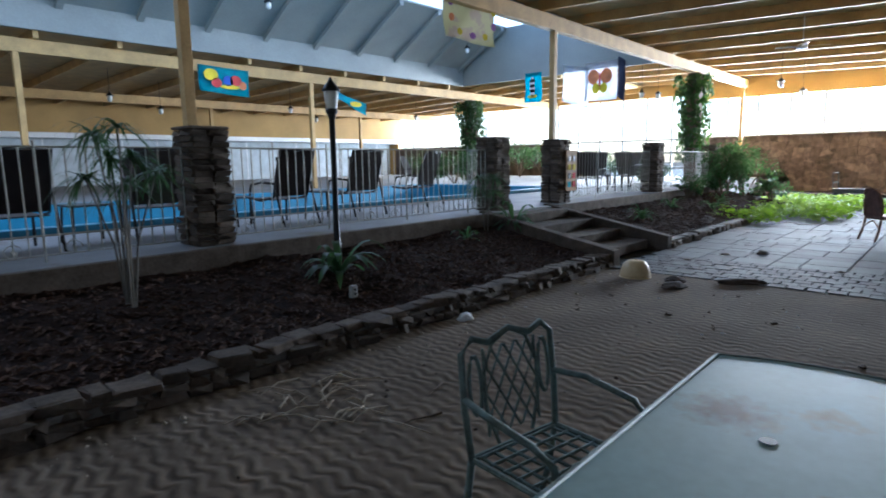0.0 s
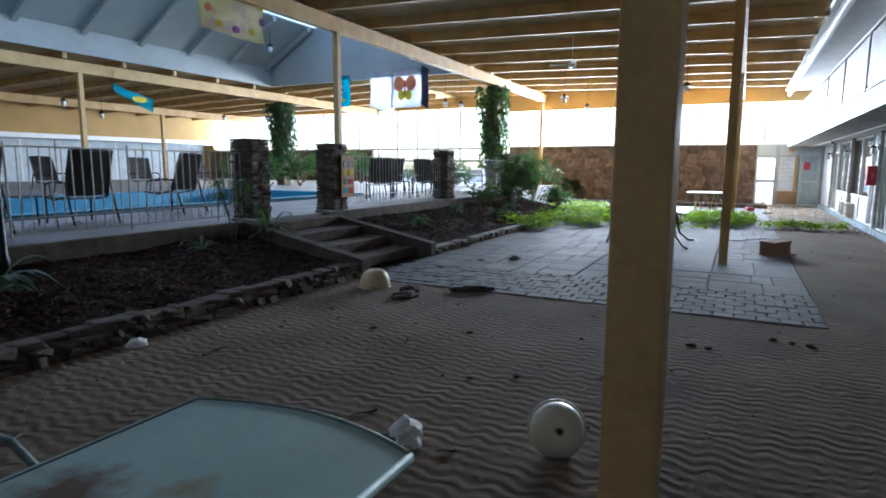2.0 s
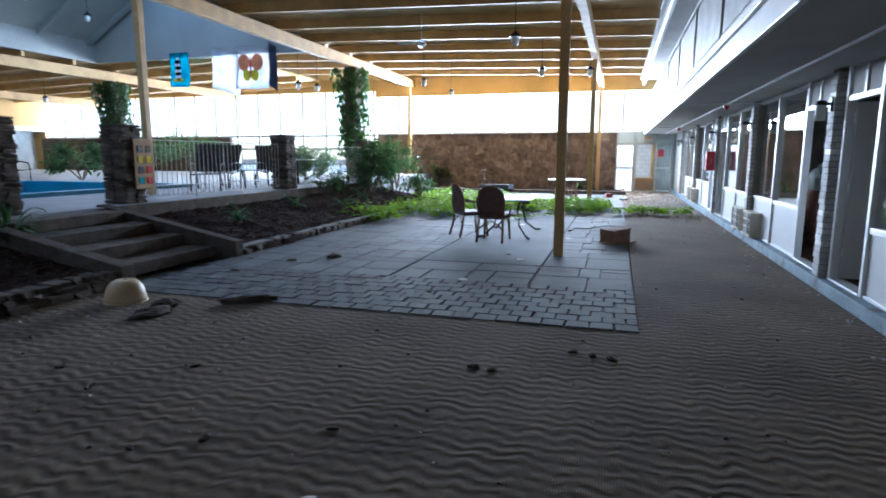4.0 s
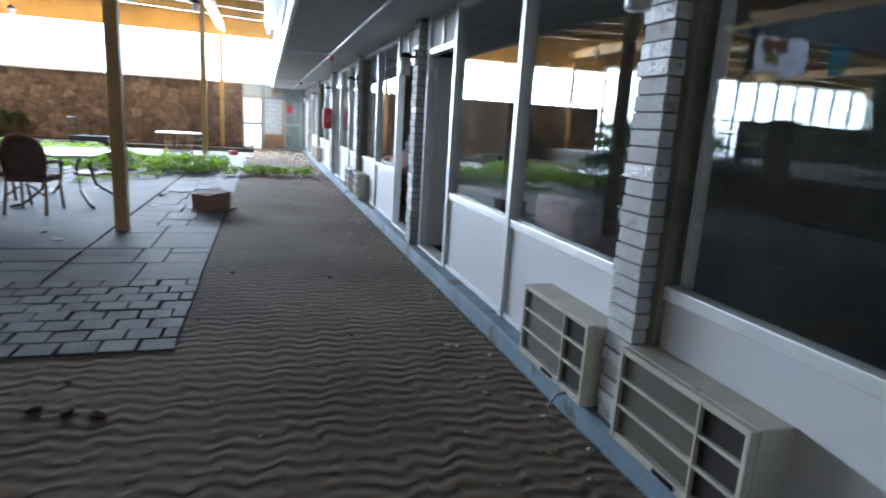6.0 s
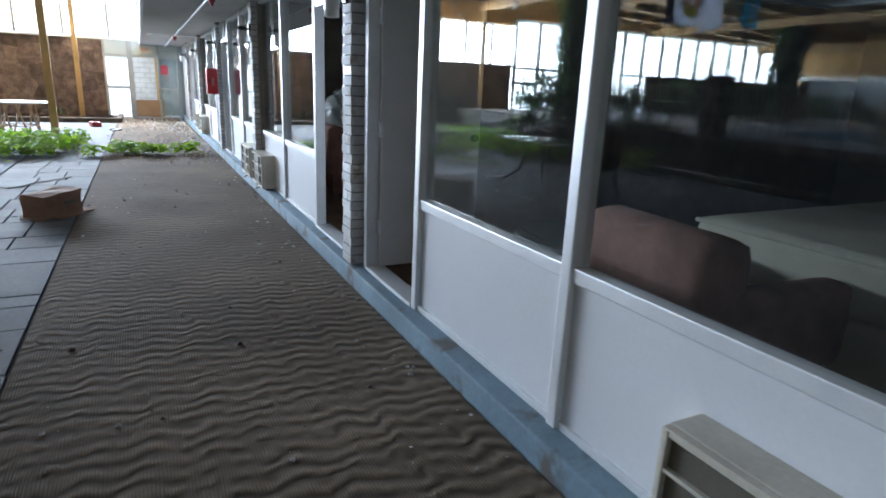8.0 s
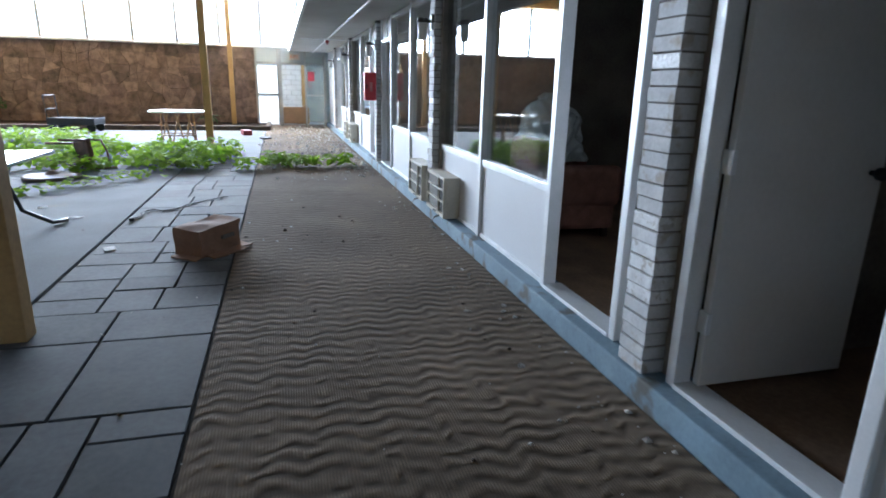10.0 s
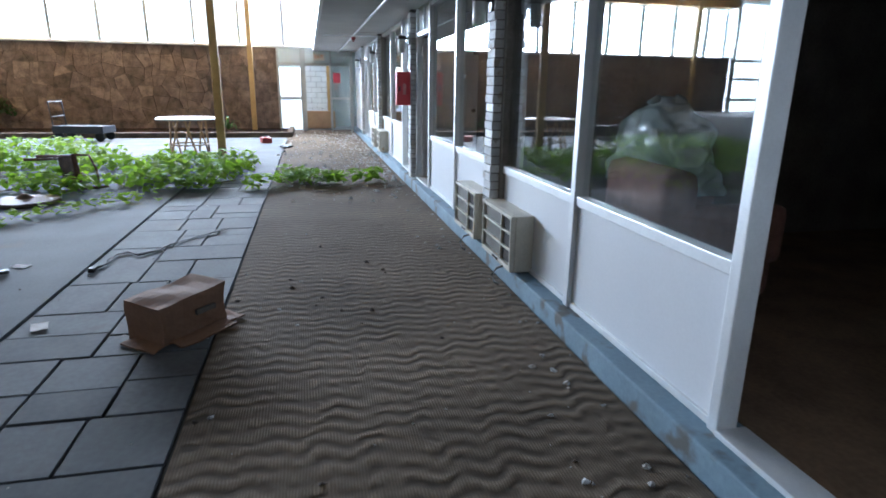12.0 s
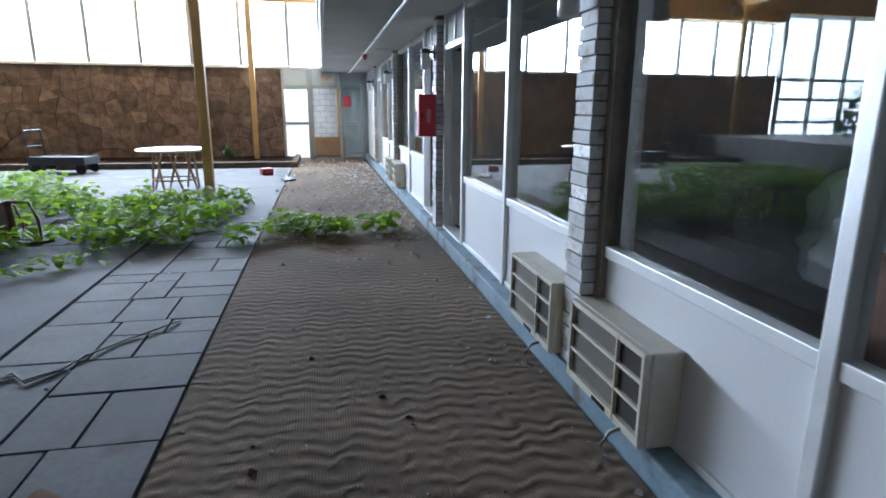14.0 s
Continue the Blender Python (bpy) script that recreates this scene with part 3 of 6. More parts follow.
wall_lobby = setting("wall_lobby", boxed(33.93, 34.1, -8, -2.3, -0.06, 2.6), LOBBY_JOINT, "white block wall of the lobby past the doors", "wall")
# added backing: gives the ajar glass leaf its teal-grey tone
setting("leaf_backing", boxed(32.2, 32.3, -8, -3.28, -0.06, 2.6), mat("grey_green_backing", (0.27, 0.32, 0.31), 0.6, bump=0.1), "grey-green sheet added behind the glass leaf to tone it", "wall")
setting("lobby_post", boxed(32.1, 32.24, -3.28, -3.16, -0.06, 2.6, 0.006), TIMBER, "ochre timber post in the lobby", "post")
setting("lobby_ceiling", boxed(END_X + 0.4, 34.1, -8, -2.2, 2.6, 2.7), SOFFIT, "white lobby ceiling", "ceiling")

# planter at the foot of the end wall
setting("planter_soil", boxed(27.05, END_X + 0.08, -1.85, 9.6, -0.05, 0.08), MULCH, "strip of bare dark soil at the stone wall", "soil")
setting("planter_kerb", boxed(26.85, 27.05, -2.0, 6.0, -0.05, 0.14, 0.02), STONE_GREY, "low stone kerb round the soil strip", "kerb")
setting("planter_kerb_end", boxed(27.05, END_X, -2.0, -1.85, -0.05, 0.14, 0.02), STONE_GREY, "low stone kerb round the soil strip", "kerb")


# ---- roof ----
def roof():
    bm = bmesh.new()

    def slab(x0, x1, y0, y1, lift0, lift1):
        box(bm, x0, x1, y0, y1, 0, 1)
        for v in list(bm.verts)[-8:]:
            v.co.z = roof_z(v.co.y) + (lift1 if v.co.z > 0.5 else lift0)

    for x0, x1, y0, y1 in ((WEST_X, END_X, -2.45, POOL_Y0 + 0.4), (WEST_X, END_X, POOL_Y1 - 0.3, BACK_Y), (20.7, END_X, POOL_Y0 + 0.4, 12.69), (20.7, END_X, 12.71, POOL_Y1 - 0.3)):
        slab(x0, x1, y0, y1, 0.24, 0.34)
        x = x0 + 0.75
        while x < x1:
            slab(x - 0.06, x + 0.06, y0 + 0.01, y1 - 0.01, 0.0, 0.24)
            x += 1.94
    return bm


setting("ceiling", roof(), TIMBER, "ochre timber roof boards on deep joists", "ceiling")
for y in (POST_Y, POOL_Y0, POOL_Y1, FAR_Y):
    z = roof_z(y)
    setting("roof_beam", boxed(WEST_X, END_X, y - 0.09, y + 0.09, z - 0.34, z, 0.008), TIMBER, "long ochre painted timber roof beam", "beam")
POSTS = [(2.5, -0.8), (11.48, POST_Y), (21.50, POST_Y), (28.70, POST_Y), (3.45, POOL_Y0), (12.68, POOL_Y0), (28.90, POOL_Y0), (3.86, POOL_Y1), (12.60, POOL_Y1), (-4.66, POOL_Y1), (4.50, FAR_Y), (13.15, FAR_Y), (22.08, FAR_Y), (-3.99, FAR_Y)]
for x, y in POSTS:
    foot = 0.0 if y < 0 or x > 29 else DECK_Z
    setting("roof_post", boxed(x - 0.07, x + 0.07, y - 0.07, y + 0.07, foot, roof_z(y) - 0.34, 0.008), TIMBER, "square ochre timber roof post", "post")

# skylight over the pool: white curb boards, sloping sheets with ribs, glazed ridge
CURB_Z0, CURB_Z1 = 4.92, 5.68
setting("skylight_curb_far", boxed(WEST_X, 20.7, POOL_Y1 - 0.42, POOL_Y1 - 0.3, CURB_Z0, CURB_Z1, 0.01), SKYPANEL_FRAME, "white boarded curb of the pool skylight", "skylight")
setting("skylight_curb_near", boxed(WEST_X, 20.7, POOL_Y0 + 0.4, POOL_Y0 + 0.52, CURB_Z0, CURB_Z1, 0.01), SKYPANEL_FRAME, "white boarded curb of the pool skylight", "skylight")
setting("skylight_curb_end", boxed(20.6, 20.7, POOL_Y0 + 0.5, POOL_Y1 - 0.4, CURB_Z0, 7.1, 0.01), SKYPANEL_FRAME, "white boarded end of the pool skylight", "skylight")


def sheet(y_low, y_high, z_high, name):
    def zz(y):
        return CURB_Z1 - 0.04 + (z_high - CURB_Z1) * (y - y_low) / (y_high - y_low)

    def sloped(x0, x1, dz0, dz1):
        bm = box(bmesh.new(), x0, x1, min(y_low, y_high), max(y_low, y_high), 0, 1)
        for v in bm.verts:
            v.co.z = zz(v.co.y) + (dz1 if v.co.z > 0.5 else dz0)
        return bm

    cover = setting(name, sloped(WEST_X, 20.7, 0.0, 0.06), SKYPANEL_FRAME, "pale teal sloping roof sheet with ribs over the pool", "skylight")
    for x in np.arange(-10.8, 20.5, 1.94):
        part("rib", sloped(float(x), float(x) + 0.16, -0.16, -0.002), SKYPANEL_FRAME, cover)


sheet(POOL_Y1 - 0.4, 14.9, 7.1, "skylight_sheet_far")
sheet(POOL_Y0 + 0.5, 10.7, 7.1, "skylight_sheet_near")

# ---- pool hall ----
setting("deck", boxed(WEST_X, 21.2, DECK_Y, 9.2, -0.3, DECK_Z), DECK, "worn pale paved pool deck", "deck")
setting("deck_far", boxed(WEST_X, END_X, 15.1, BACK_Y, -0.3, DECK_Z), DECK, "worn pale paved pool deck", "deck")
setting("deck_east", boxed(15.7, END_X, 9.2, 15.1, -0.3, DECK_Z), DECK, "worn pale paved pool deck", "deck")
setting("deck_west", boxed(WEST_X, -3.0, 9.2, 15.1, -0.3, DECK_Z), DECK, "worn pale paved pool deck", "deck")
setting("deck_corner", boxed(21.2, END_X, 6.9, 9.2, -0.3, DECK_Z), DECK, "worn pale paved pool deck", "deck")
setting("deck_edge", boxed(WEST_X, STEP_X0, DECK_Y - 0.1, DECK_Y, 0.0, DECK_Z + 0.004, 0.015), STONE_GREY, "dark stone edge of the pool deck", "trim")
setting("deck_edge_east", boxed(STEP_X1, 21.2, DECK_Y - 0.1, DECK_Y, 0.0, DECK_Z + 0.004, 0.015), STONE_GREY, "dark stone edge of the pool deck", "trim")
pool = thing("pool", (0, 0, 0), "emptied pool with bright blue painted walls", "pool")
pool["kind"] = "structure"
for x0, x1, y0, y1 in ((-3.0, 15.7, 9.2, 9.45), (-3.0, 15.7, 14.85, 15.1), (-3.0, -2.75, 9.45, 14.85), (15.45, 15.7, 9.45, 14.85)):
    part("pool_wall", boxed(x0, x1, y0, y1, -0.3, DECK_Z + 0.09, 0.02), POOL, pool, "blue painted pool wall")
part("pool_bottom", boxed(-2.75, 15.45, 9.45, 14.85, -0.32, -0.28), POOL, pool)
setting("wall_back_low", boxed(WEST_X, END_X, BACK_Y, BACK_Y + 0.3, 0.6, 3.0), BACK_PANEL, "pale blue-grey siding of the far room fronts", "wall")
setting("wall_back_high", boxed(WEST_X, END_X, 30.4, 30.5, 3.1, 5.6), OCHRE_WALL, "ochre boarded upper walkway of the far side", "wall")
setting("fascia_far", boxed(WEST_X, END_X, 30.35, BACK_Y, 2.87, 3.1), WHITE_PAINT, "white edge of the far upper walkway", "trim")
for name, y0, y1, z0, z1 in (("wall_west", -11, BACK_Y, -0.3, 2.7), ("wall_west_head", -11, BACK_Y, 4.6, 8), ("wall_west_side", -11, -2.75, 2.7, 4.6), ("wall_west_pool", 4.75, BACK_Y, 2.7, 4.6)):
    setting(name, boxed(WEST_X - 0.3, WEST_X, y0, y1, z0, z1), OCHRE_WALL, "plain ochre wall closing the court", "wall")
# assumed window, out of view, as the opening for the west fill
west = thing("window_west", (WEST_X - 0.2, 0, 0), "assumed band of tall panes in the unseen closing wall", "window")
west["kind"] = "structure"
for k in range(6):
    y = -2.7 + 1.24 * k
    part("mullion", boxed(0, 0.12, y - 0.05, y + 0.05, 2.7, 4.6, 0.004), MULL, west)
    pane = part("pane", boxed(0.05, 0.056, y + 0.05, y + 1.19, 2.7, 4.6), GLASS, west)
    pane.visible_shadow = False
# added ground, kept pale so the view through the panes turns white
setting("outside_bright_ground", boxed(END_X + 0.4, 120, -40, 60, -0.3, -0.06), mat("pale_view_ground", (0.5, 0.5, 0.48), 0.9, bump=0.1), "pale ground added outside to brighten the view through the end window", "pavement")
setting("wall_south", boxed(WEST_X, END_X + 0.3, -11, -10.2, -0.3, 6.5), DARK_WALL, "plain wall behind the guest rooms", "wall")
for k in range(24):
    xk = -11 + 1.7 * k
    setting("siding_joint", boxed(xk, xk + 0.08, BACK_Y - 0.02, BACK_Y, DECK_Z, 2.87), WHITE_PAINT if k % 3 else DARK_JAMB, "upright bar of the far room fronts", "trim")

# ---- more materials ----
def leaf_mat(name, base, through_light, rough=0.45):
    """A leaf: gloss and colour on the face, light coming through the blade."""
    m = mat(name, base, rough, dark=0.6, light=1.4, scale=4, fine=20, bump=0)
    n, l = m.node_tree.nodes, m.node_tree.links
    tr, mix = n.new("ShaderNodeBsdfTranslucent"), n.new("ShaderNodeMixShader")
    tr.inputs["Color"].default_value = (*through_light, 1)
    mix.inputs["Fac"].default_value = 0.42
    l.new(n["Principled BSDF"].outputs[0], mix.inputs[1])
    l.new(tr.outputs[0], mix.inputs[2])
    l.new(mix.outputs[0], n["Material Output"].inputs["Surface"])
    return m


VINE_LEAF = leaf_mat("bright_vine_leaf", (0.1, 0.2, 0.013), (0.3, 0.5, 0.026), 0.65)
IVY_LEAF = leaf_mat("ivy_leaf", (0.022, 0.05, 0.014), (0.06, 0.13, 0.02))
SHRUB_LEAF = leaf_mat("dark_shrub_leaf", (0.03, 0.07, 0.03), (0.07, 0.15, 0.04))
STRAP_LEAF = leaf_mat("strap_leaf", (0.03, 0.07, 0.03), (0.07, 0.15, 0.05))
BARK = mat("brown_stem", (0.14, 0.1, 0.07), 0.85, bump=0.6)
PALE_STEM = mat("pale_grey_stem", (0.15, 0.14, 0.12), 0.8, bump=0.4)
TABLE_WHITE = mat("weathered_white_tabletop", (0.4, 0.58, 0.57), 0.5, spec=0.14, dark=0.85, light=1.08, scale=2.2, fine=25, bump=0.08, stain=(0.34, 0.32, 0.21), stain_at=0.6, stain_scale=2.5)


def rusted_table():
    """White top with a rust bloom round one spot and yellowed patches."""
    m = TABLE_WHITE
    n, l = m.node_tree.nodes, m.node_tree.links
    p = n["Principled BSDF"]
    geo, dist, wob, add, ramp, mm = n["Geometry"], n.new("ShaderNodeVectorMath"), n.new("ShaderNodeTexNoise"), n.new("ShaderNodeMath"), n.new("ShaderNodeValToRGB"), n.new("ShaderNodeMix")
    dist.operation = "DISTANCE"
    dist.inputs[1].default_value = (1.765, 0.48, 0.745)
    wob.inputs["Scale"].default_value, wob.inputs["Detail"].default_value = 22, 6
    add.operation = "MULTIPLY_ADD"
    add.inputs[1].default_value = 0.2
    l.new(geo.outputs["Position"], dist.inputs[0])
    l.new(geo.outputs["Position"], wob.inputs["Vector"])
    l.new(wob.outputs["Fac"], add.inputs[0])
    l.new(dist.outputs["Value"], add.inputs[2])
    e = ramp.color_ramp.elements
    e[0].position, e[0].color = 0.14, (0.95, 0.95, 0.95, 1)
    e[1].position, e[1].color = 0.28, (0, 0, 0, 1)
    l.new(add.outputs[0], ramp.inputs["Fac"])
    mm.data_type = "RGBA"
    mm.inputs["B"].default_value = (0.13, 0.07, 0.03, 1)
    l.new(p.inputs["Base Color"].links[0].from_socket, mm.inputs["A"])
    l.new(ramp.outputs["Color"], mm.inputs["Factor"])
    l.new(mm.outputs["Result"], p.inputs["Base Color"])


rusted_table()
CAST_GREEN = mat("grey_green_cast_metal", (0.13, 0.19, 0.18), 0.65, 0.1, dark=0.5, light=1.4, scale=14, fine=60, bump=0.3)
VERDIGRIS = mat("weathered_green_cast_metal", (0.17, 0.24, 0.23), 0.6, 0.2, dark=0.6, light=1.3, scale=14, fine=60, bump=0.3)
RUST = mat("rust_stain", (0.2, 0.1, 0.035), 0.9, dark=0.5, light=1.4, scale=12, fine=60, bump=0.3)
SLING = mat("dark_brown_sling_mesh", (0.05, 0.04, 0.035), 0.8, dark=0.7, light=1.3, fine=120, bump=0.3)
FRAME_BRONZE = mat("dark_bronze_frame", (0.035, 0.032, 0.03), 0.45, 0.4, bump=0.05)
FENCE_WHITE = mat("faded_cream_iron", (0.42, 0.42, 0.38), 0.55, 0.1, dark=0.75, light=1.15, scale=8, fine=60, bump=0.1)
WICKER = mat("red_brown_wicker", (0.11, 0.055, 0.045), 0.65, dark=0.55, light=1.4, scale=9, fine=90, bump=0.6, depth=0.01)
CANE = mat("tan_cane_leg", (0.14, 0.07, 0.04), 0.5, dark=0.7, light=1.25, bump=0.15)
GLASS_TOP = mat("pale_glass_tabletop", (0.45, 0.52, 0.54), 0.12, dark=0.92, light=1.05, bump=0.02)
CARD = mat("brown_cardboard", (0.27, 0.155, 0.095), 0.85, dark=0.8, light=1.15, scale=6, fine=40, bump=0.2)
PAPER = mat("white_paper", (0.75, 0.76, 0.76), 0.8, dark=0.92, light=1.04, bump=0.1)
PLASTIC_WHITE = mat("yellowed_white_plastic", (0.62, 0.6, 0.5), 0.35, dark=0.88, light=1.05, bump=0.05)
PLASTIC_CREAM = mat("cream_plastic_dome", (0.58, 0.45, 0.25), 0.5, dark=0.8, light=1.1, scale=6, bump=0.1)
CLOD = mat("dark_plaster_clod", (0.06, 0.045, 0.035), 0.95, dark=0.5, light=1.6, scale=15, fine=60, bump=0.8)
CRUMB = mat("pale_plaster_crumb", (0.55, 0.54, 0.52), 0.9, dark=0.7, light=1.2, scale=15, fine=60, bump=0.4)
DEAD_LEAF = mat("dry_frond", (0.42, 0.36, 0.27), 0.85, dark=0.6, light=1.3, scale=10, bump=0.3)
RED_PAINT = mat("bright_red_enamel", (0.62, 0.02, 0.035), 0.4, dark=0.92, light=1.04, bump=0.03)
RED_PALE = mat("faded_red_letter", (0.75, 0.25, 0.25), 0.5, bump=0)
MATTRESS = mat("cream_quilted_ticking", (0.55, 0.52, 0.42), 0.85, dark=0.85, light=1.08, scale=6, fine=50, bump=0.3)
ROSE = mat("rose_brown_velour", (0.19, 0.095, 0.07), 0.9, dark=0.6, light=1.3, scale=8, fine=90, bump=0.3)
BAG = mat("cloudy_plastic_bag", (0.42, 0.46, 0.46), 0.25, dark=0.92, light=1.05, scale=6, fine=20, bump=0.5, depth=0.02)
DARK_WOOD = mat("dark_wood", (0.06, 0.035, 0.025), 0.5, dark=0.7, light=1.3, bump=0.1)
LAMP_GLASS = mat("frosted_lamp_glass", (0.7, 0.72, 0.7), 0.25, dark=0.95, light=1.03, bump=0.02)
TAN_WOOD = mat("tan_trestle_wood", (0.3, 0.19, 0.09), 0.6, dark=0.7, light=1.2, bump=0.2)
CART_BLUE = mat("blue_grey_cart_paint", (0.035, 0.042, 0.055), 0.7, dark=0.7, light=1.2, bump=0.1)


def flag_mat(name, a, b, scale, spots=None):
    m = mat(name, a, 0.85, dark=0.95, light=1.05, bump=0.05, stain=b, stain_at=0.52, stain_scale=scale)
    return m


FLAG_TEAL = flag_mat("teal_printed_cloth", (0.02, 0.4, 0.5), (0.02, 0.3, 0.42), 3)
FLAG_WHITE = flag_mat("white_thin_cloth", (0.75, 0.76, 0.8), (0.62, 0.66, 0.75), 2)
FLAG_YELLOW = flag_mat("pale_yellow_cloth", (0.68, 0.64, 0.42), (0.6, 0.5, 0.42), 4)
YELLOW = mat("yellow_print", (0.75, 0.6, 0.03), 0.8, bump=0)
RED_PRINT = mat("red_print", (0.6, 0.06, 0.06), 0.8, bump=0)
BLUE_PRINT = mat("blue_print", (0.03, 0.1, 0.45), 0.8, bump=0)
PURPLE = mat("purple_print", (0.3, 0.12, 0.4), 0.8, bump=0)
ORANGE_PRINT = mat("orange_print", (0.75, 0.25, 0.1), 0.8, bump=0)
BLACK_PRINT = mat("black_print", (0.015, 0.015, 0.02), 0.8, bump=0)
RUBBER = mat("black_rubber", (0.018, 0.018, 0.02), 0.65, bump=0.05)
rng = random.Random(7)


# ---- foliage ----
def leaf_shape(size, heart=True):
    """Outline of one leaf lying in the xy plane, its stem at the origin and tip along +y, gently folded."""
    if heart:
        pts = [(0, 0.0, 0.0), (0.34, -0.1, 0.07), (0.5, 0.22, 0.09), (0.36, 0.62, 0.05), (0, 1.0, -0.1), (-0.36, 0.62, 0.05), (-0.5, 0.22, 0.09), (-0.34, -0.1, 0.07)]
    else:
        pts = [(0, 0, 0), (0.16, 0.2, 0.03), (0.22, 0.5, 0.04), (0.12, 0.82, 0.0), (0, 1.0, -0.08), (-0.12, 0.82, 0.0), (-0.22, 0.5, 0.04), (-0.16, 0.2, 0.03)]
    return [(x * size, y * size, z * size) for x, y, z in pts]


LEAF_FACES = [(0, 1, 2, 3), (0, 3, 4), (0, 4, 5), (0, 5, 6, 7)]


def leaf_cloud(name, places, material, heart=True):
    """One mesh of many leaves; places: (point, size, lean, turn)."""
    verts, faces = [], []
    for p, size, lean, turn in places:
        m = Matrix.Translation(p) @ Euler((lean, rng.uniform(-0.3, 0.3), turn)).to_matrix().to_4x4()
        k = len(verts)
        verts += [tuple(m @ Vector(v)) for v in leaf_shape(size, heart)]
        faces += [tuple(i + k for i in f) for f in LEAF_FACES]
    me = bpy.data.meshes.new(name)
    me.from_pydata(verts, [], faces)
    me.materials.append(material)
    return new(name, me)


def strap_plant(at, count, length, width, label, upright=0.5, material=None):
    plant = thing("strap_leaf_plant", at, label, "plant", "ferns in the mulch bed")
    for k in range(count):
        bm = bmesh.new()
        a = 2 * math.pi * k / count + rng.uniform(-0.4, 0.4)
        L, rise = length * rng.uniform(0.65, 1.1), upright * rng.uniform(0.6, 1.4)
        rows = []
        for i in range(7):
            v = i / 6
            r, z = L * (v * 0.85), L * (rise * 1.6 * v - (0.55 + rise * 0.75) * v * v)
            w = width * (0.35 + 1.3 * v) * (1 - v) ** 0.6 * 1.3 + 0.002
            c, s = math.cos(a), math.sin(a)
            rows.append((bm.verts.new((r * c - w * s, r * s + w * c, z + 0.25 * w)), bm.verts.new((r * c, r * s, z)), bm.verts.new((r * c + w * s, r * s - w * c, z + 0.25 * w))))
        for p, q in zip(rows, rows[1:]):
            bm.faces.new((p[0], p[1], q[1], q[0]))
            bm.faces.new((p[1], p[2], q[2], q[1]))
        part("leaf", bm, material or STRAP_LEAF, plant, "", True)
    part("crown_base", lathe(bmesh.new(), [(0.05, -0.05), (0.06, 0.02), (0.02, 0.08)], 8), BARK, plant)
    return plant


def shrub(at, radius, height, count, label, leaf=0.13, material=None, name="shrub", heart=False):
    """Several stems from one foot, with leaves gathered in uneven clumps."""
    bush = thing(name, at, label, "plant", "shrubs by the pool")
    bm = bmesh.new()
    clumps = []
    for k in range(9):
        a, r = rng.uniform(0, 6.28), radius * rng.uniform(0.25, 0.85)
        top = (r * math.cos(a), r * math.sin(a), height * rng.uniform(0.4, 0.95))
        tube(bm, [(0, 0, -0.05), (top[0] * 0.4, top[1] * 0.4, top[2] * 0.55), top], [0.022, 0.014, 0.006], 5)
        clumps.append((Vector(top), radius * rng.uniform(0.25, 0.5)))
    part("branchwork", bm, BARK, bush)
    places = []
    for k in range(count):
        c, r = clumps[k % len(clumps)]
        d = Vector((rng.gauss(0, 1), rng.gauss(0, 1), rng.gauss(0, 0.8))).normalized() * r * rng.random() ** 0.4
        p = c + d
        p.z = max(p.z, 0.05)
        places.append((p, leaf * rng.uniform(0.6, 1.3), rng.uniform(-1.0, 0.5), rng.uniform(0, 6.28)))
    crown = leaf_cloud("foliage", places, material or SHRUB_LEAF, heart)
    crown.parent = bush
    return bush


def bed_z(y):
    return 0.13 + 0.37 * max((y - BED_Y - 0.2) / (DECK_Y - BED_Y - 0.2), 0) ** 1.1


for x, y, n, L, w, u in ((3.78, 5.15, 26, 0.62, 0.045, 0.9), (8, 5.7, 34, 0.6, 0.032, 1.0), (11.75, 5.01, 18, 0.42, 0.03, 1.0), (15.59, 4.76, 18, 0.5, 0.03, 1.0), (14.31, 5.35, 16, 0.4, 0.03, 0.9), (17.55, 5.15, 18, 0.5, 0.03, 0.9), (6.55, 5.55, 12, 0.36, 0.02, 0.9)):
    strap_plant((x, y, bed_z(y) - 0.02), n, L, w, "green strap-leaved plant in the dark mulch", u)
for x, y, r, h, n, f in ((19.1, 5.55, 0.7, 1.0, 420, 0.17), (20.27, 5.25, 0.8, 1.25, 520, 0.18), (20.99, 6.05, 0.8, 1.4, 480, 0.2), (17.73, 5.85, 0.5, 0.7, 260, 0.14), (20.72, 4.56, 0.6, 0.7, 300, 0.17), (16.65, 5.75, 0.4, 0.7, 180, 0.13), (19.75, 5.95, 0.75, 1.6, 420, 0.17), (22.04, 5.85, 0.8, 1.7, 420, 0.18)):
    shrub((x, y, bed_z(y) - 0.03), r, h, n, "dark broad-leaved shrub at the end of the mulch bed", f)
for x, y, r, h in ((26.47, 11.29, 1.0, 1.2), (26.44, 13.04, 1.1, 1.0), (25.92, 16.37, 1.2, 1.6), (26.24, 18.05, 1.3, 1.9), (25.92, 20.13, 1.4, 1.9), (26.37, 22.38, 1.4, 1.7), (26.3, 24.99, 1.4, 1.2), (20.94, 8.8, 0.8, 0.9), (18.21, 15.79, 0.9, 1.2), (21.05, 16.2, 1.0, 1.3)):
    shrub((x, y, DECK_Z), r, h, 620, "green shrub standing by the pool windows", 0.2, SHRUB_LEAF)


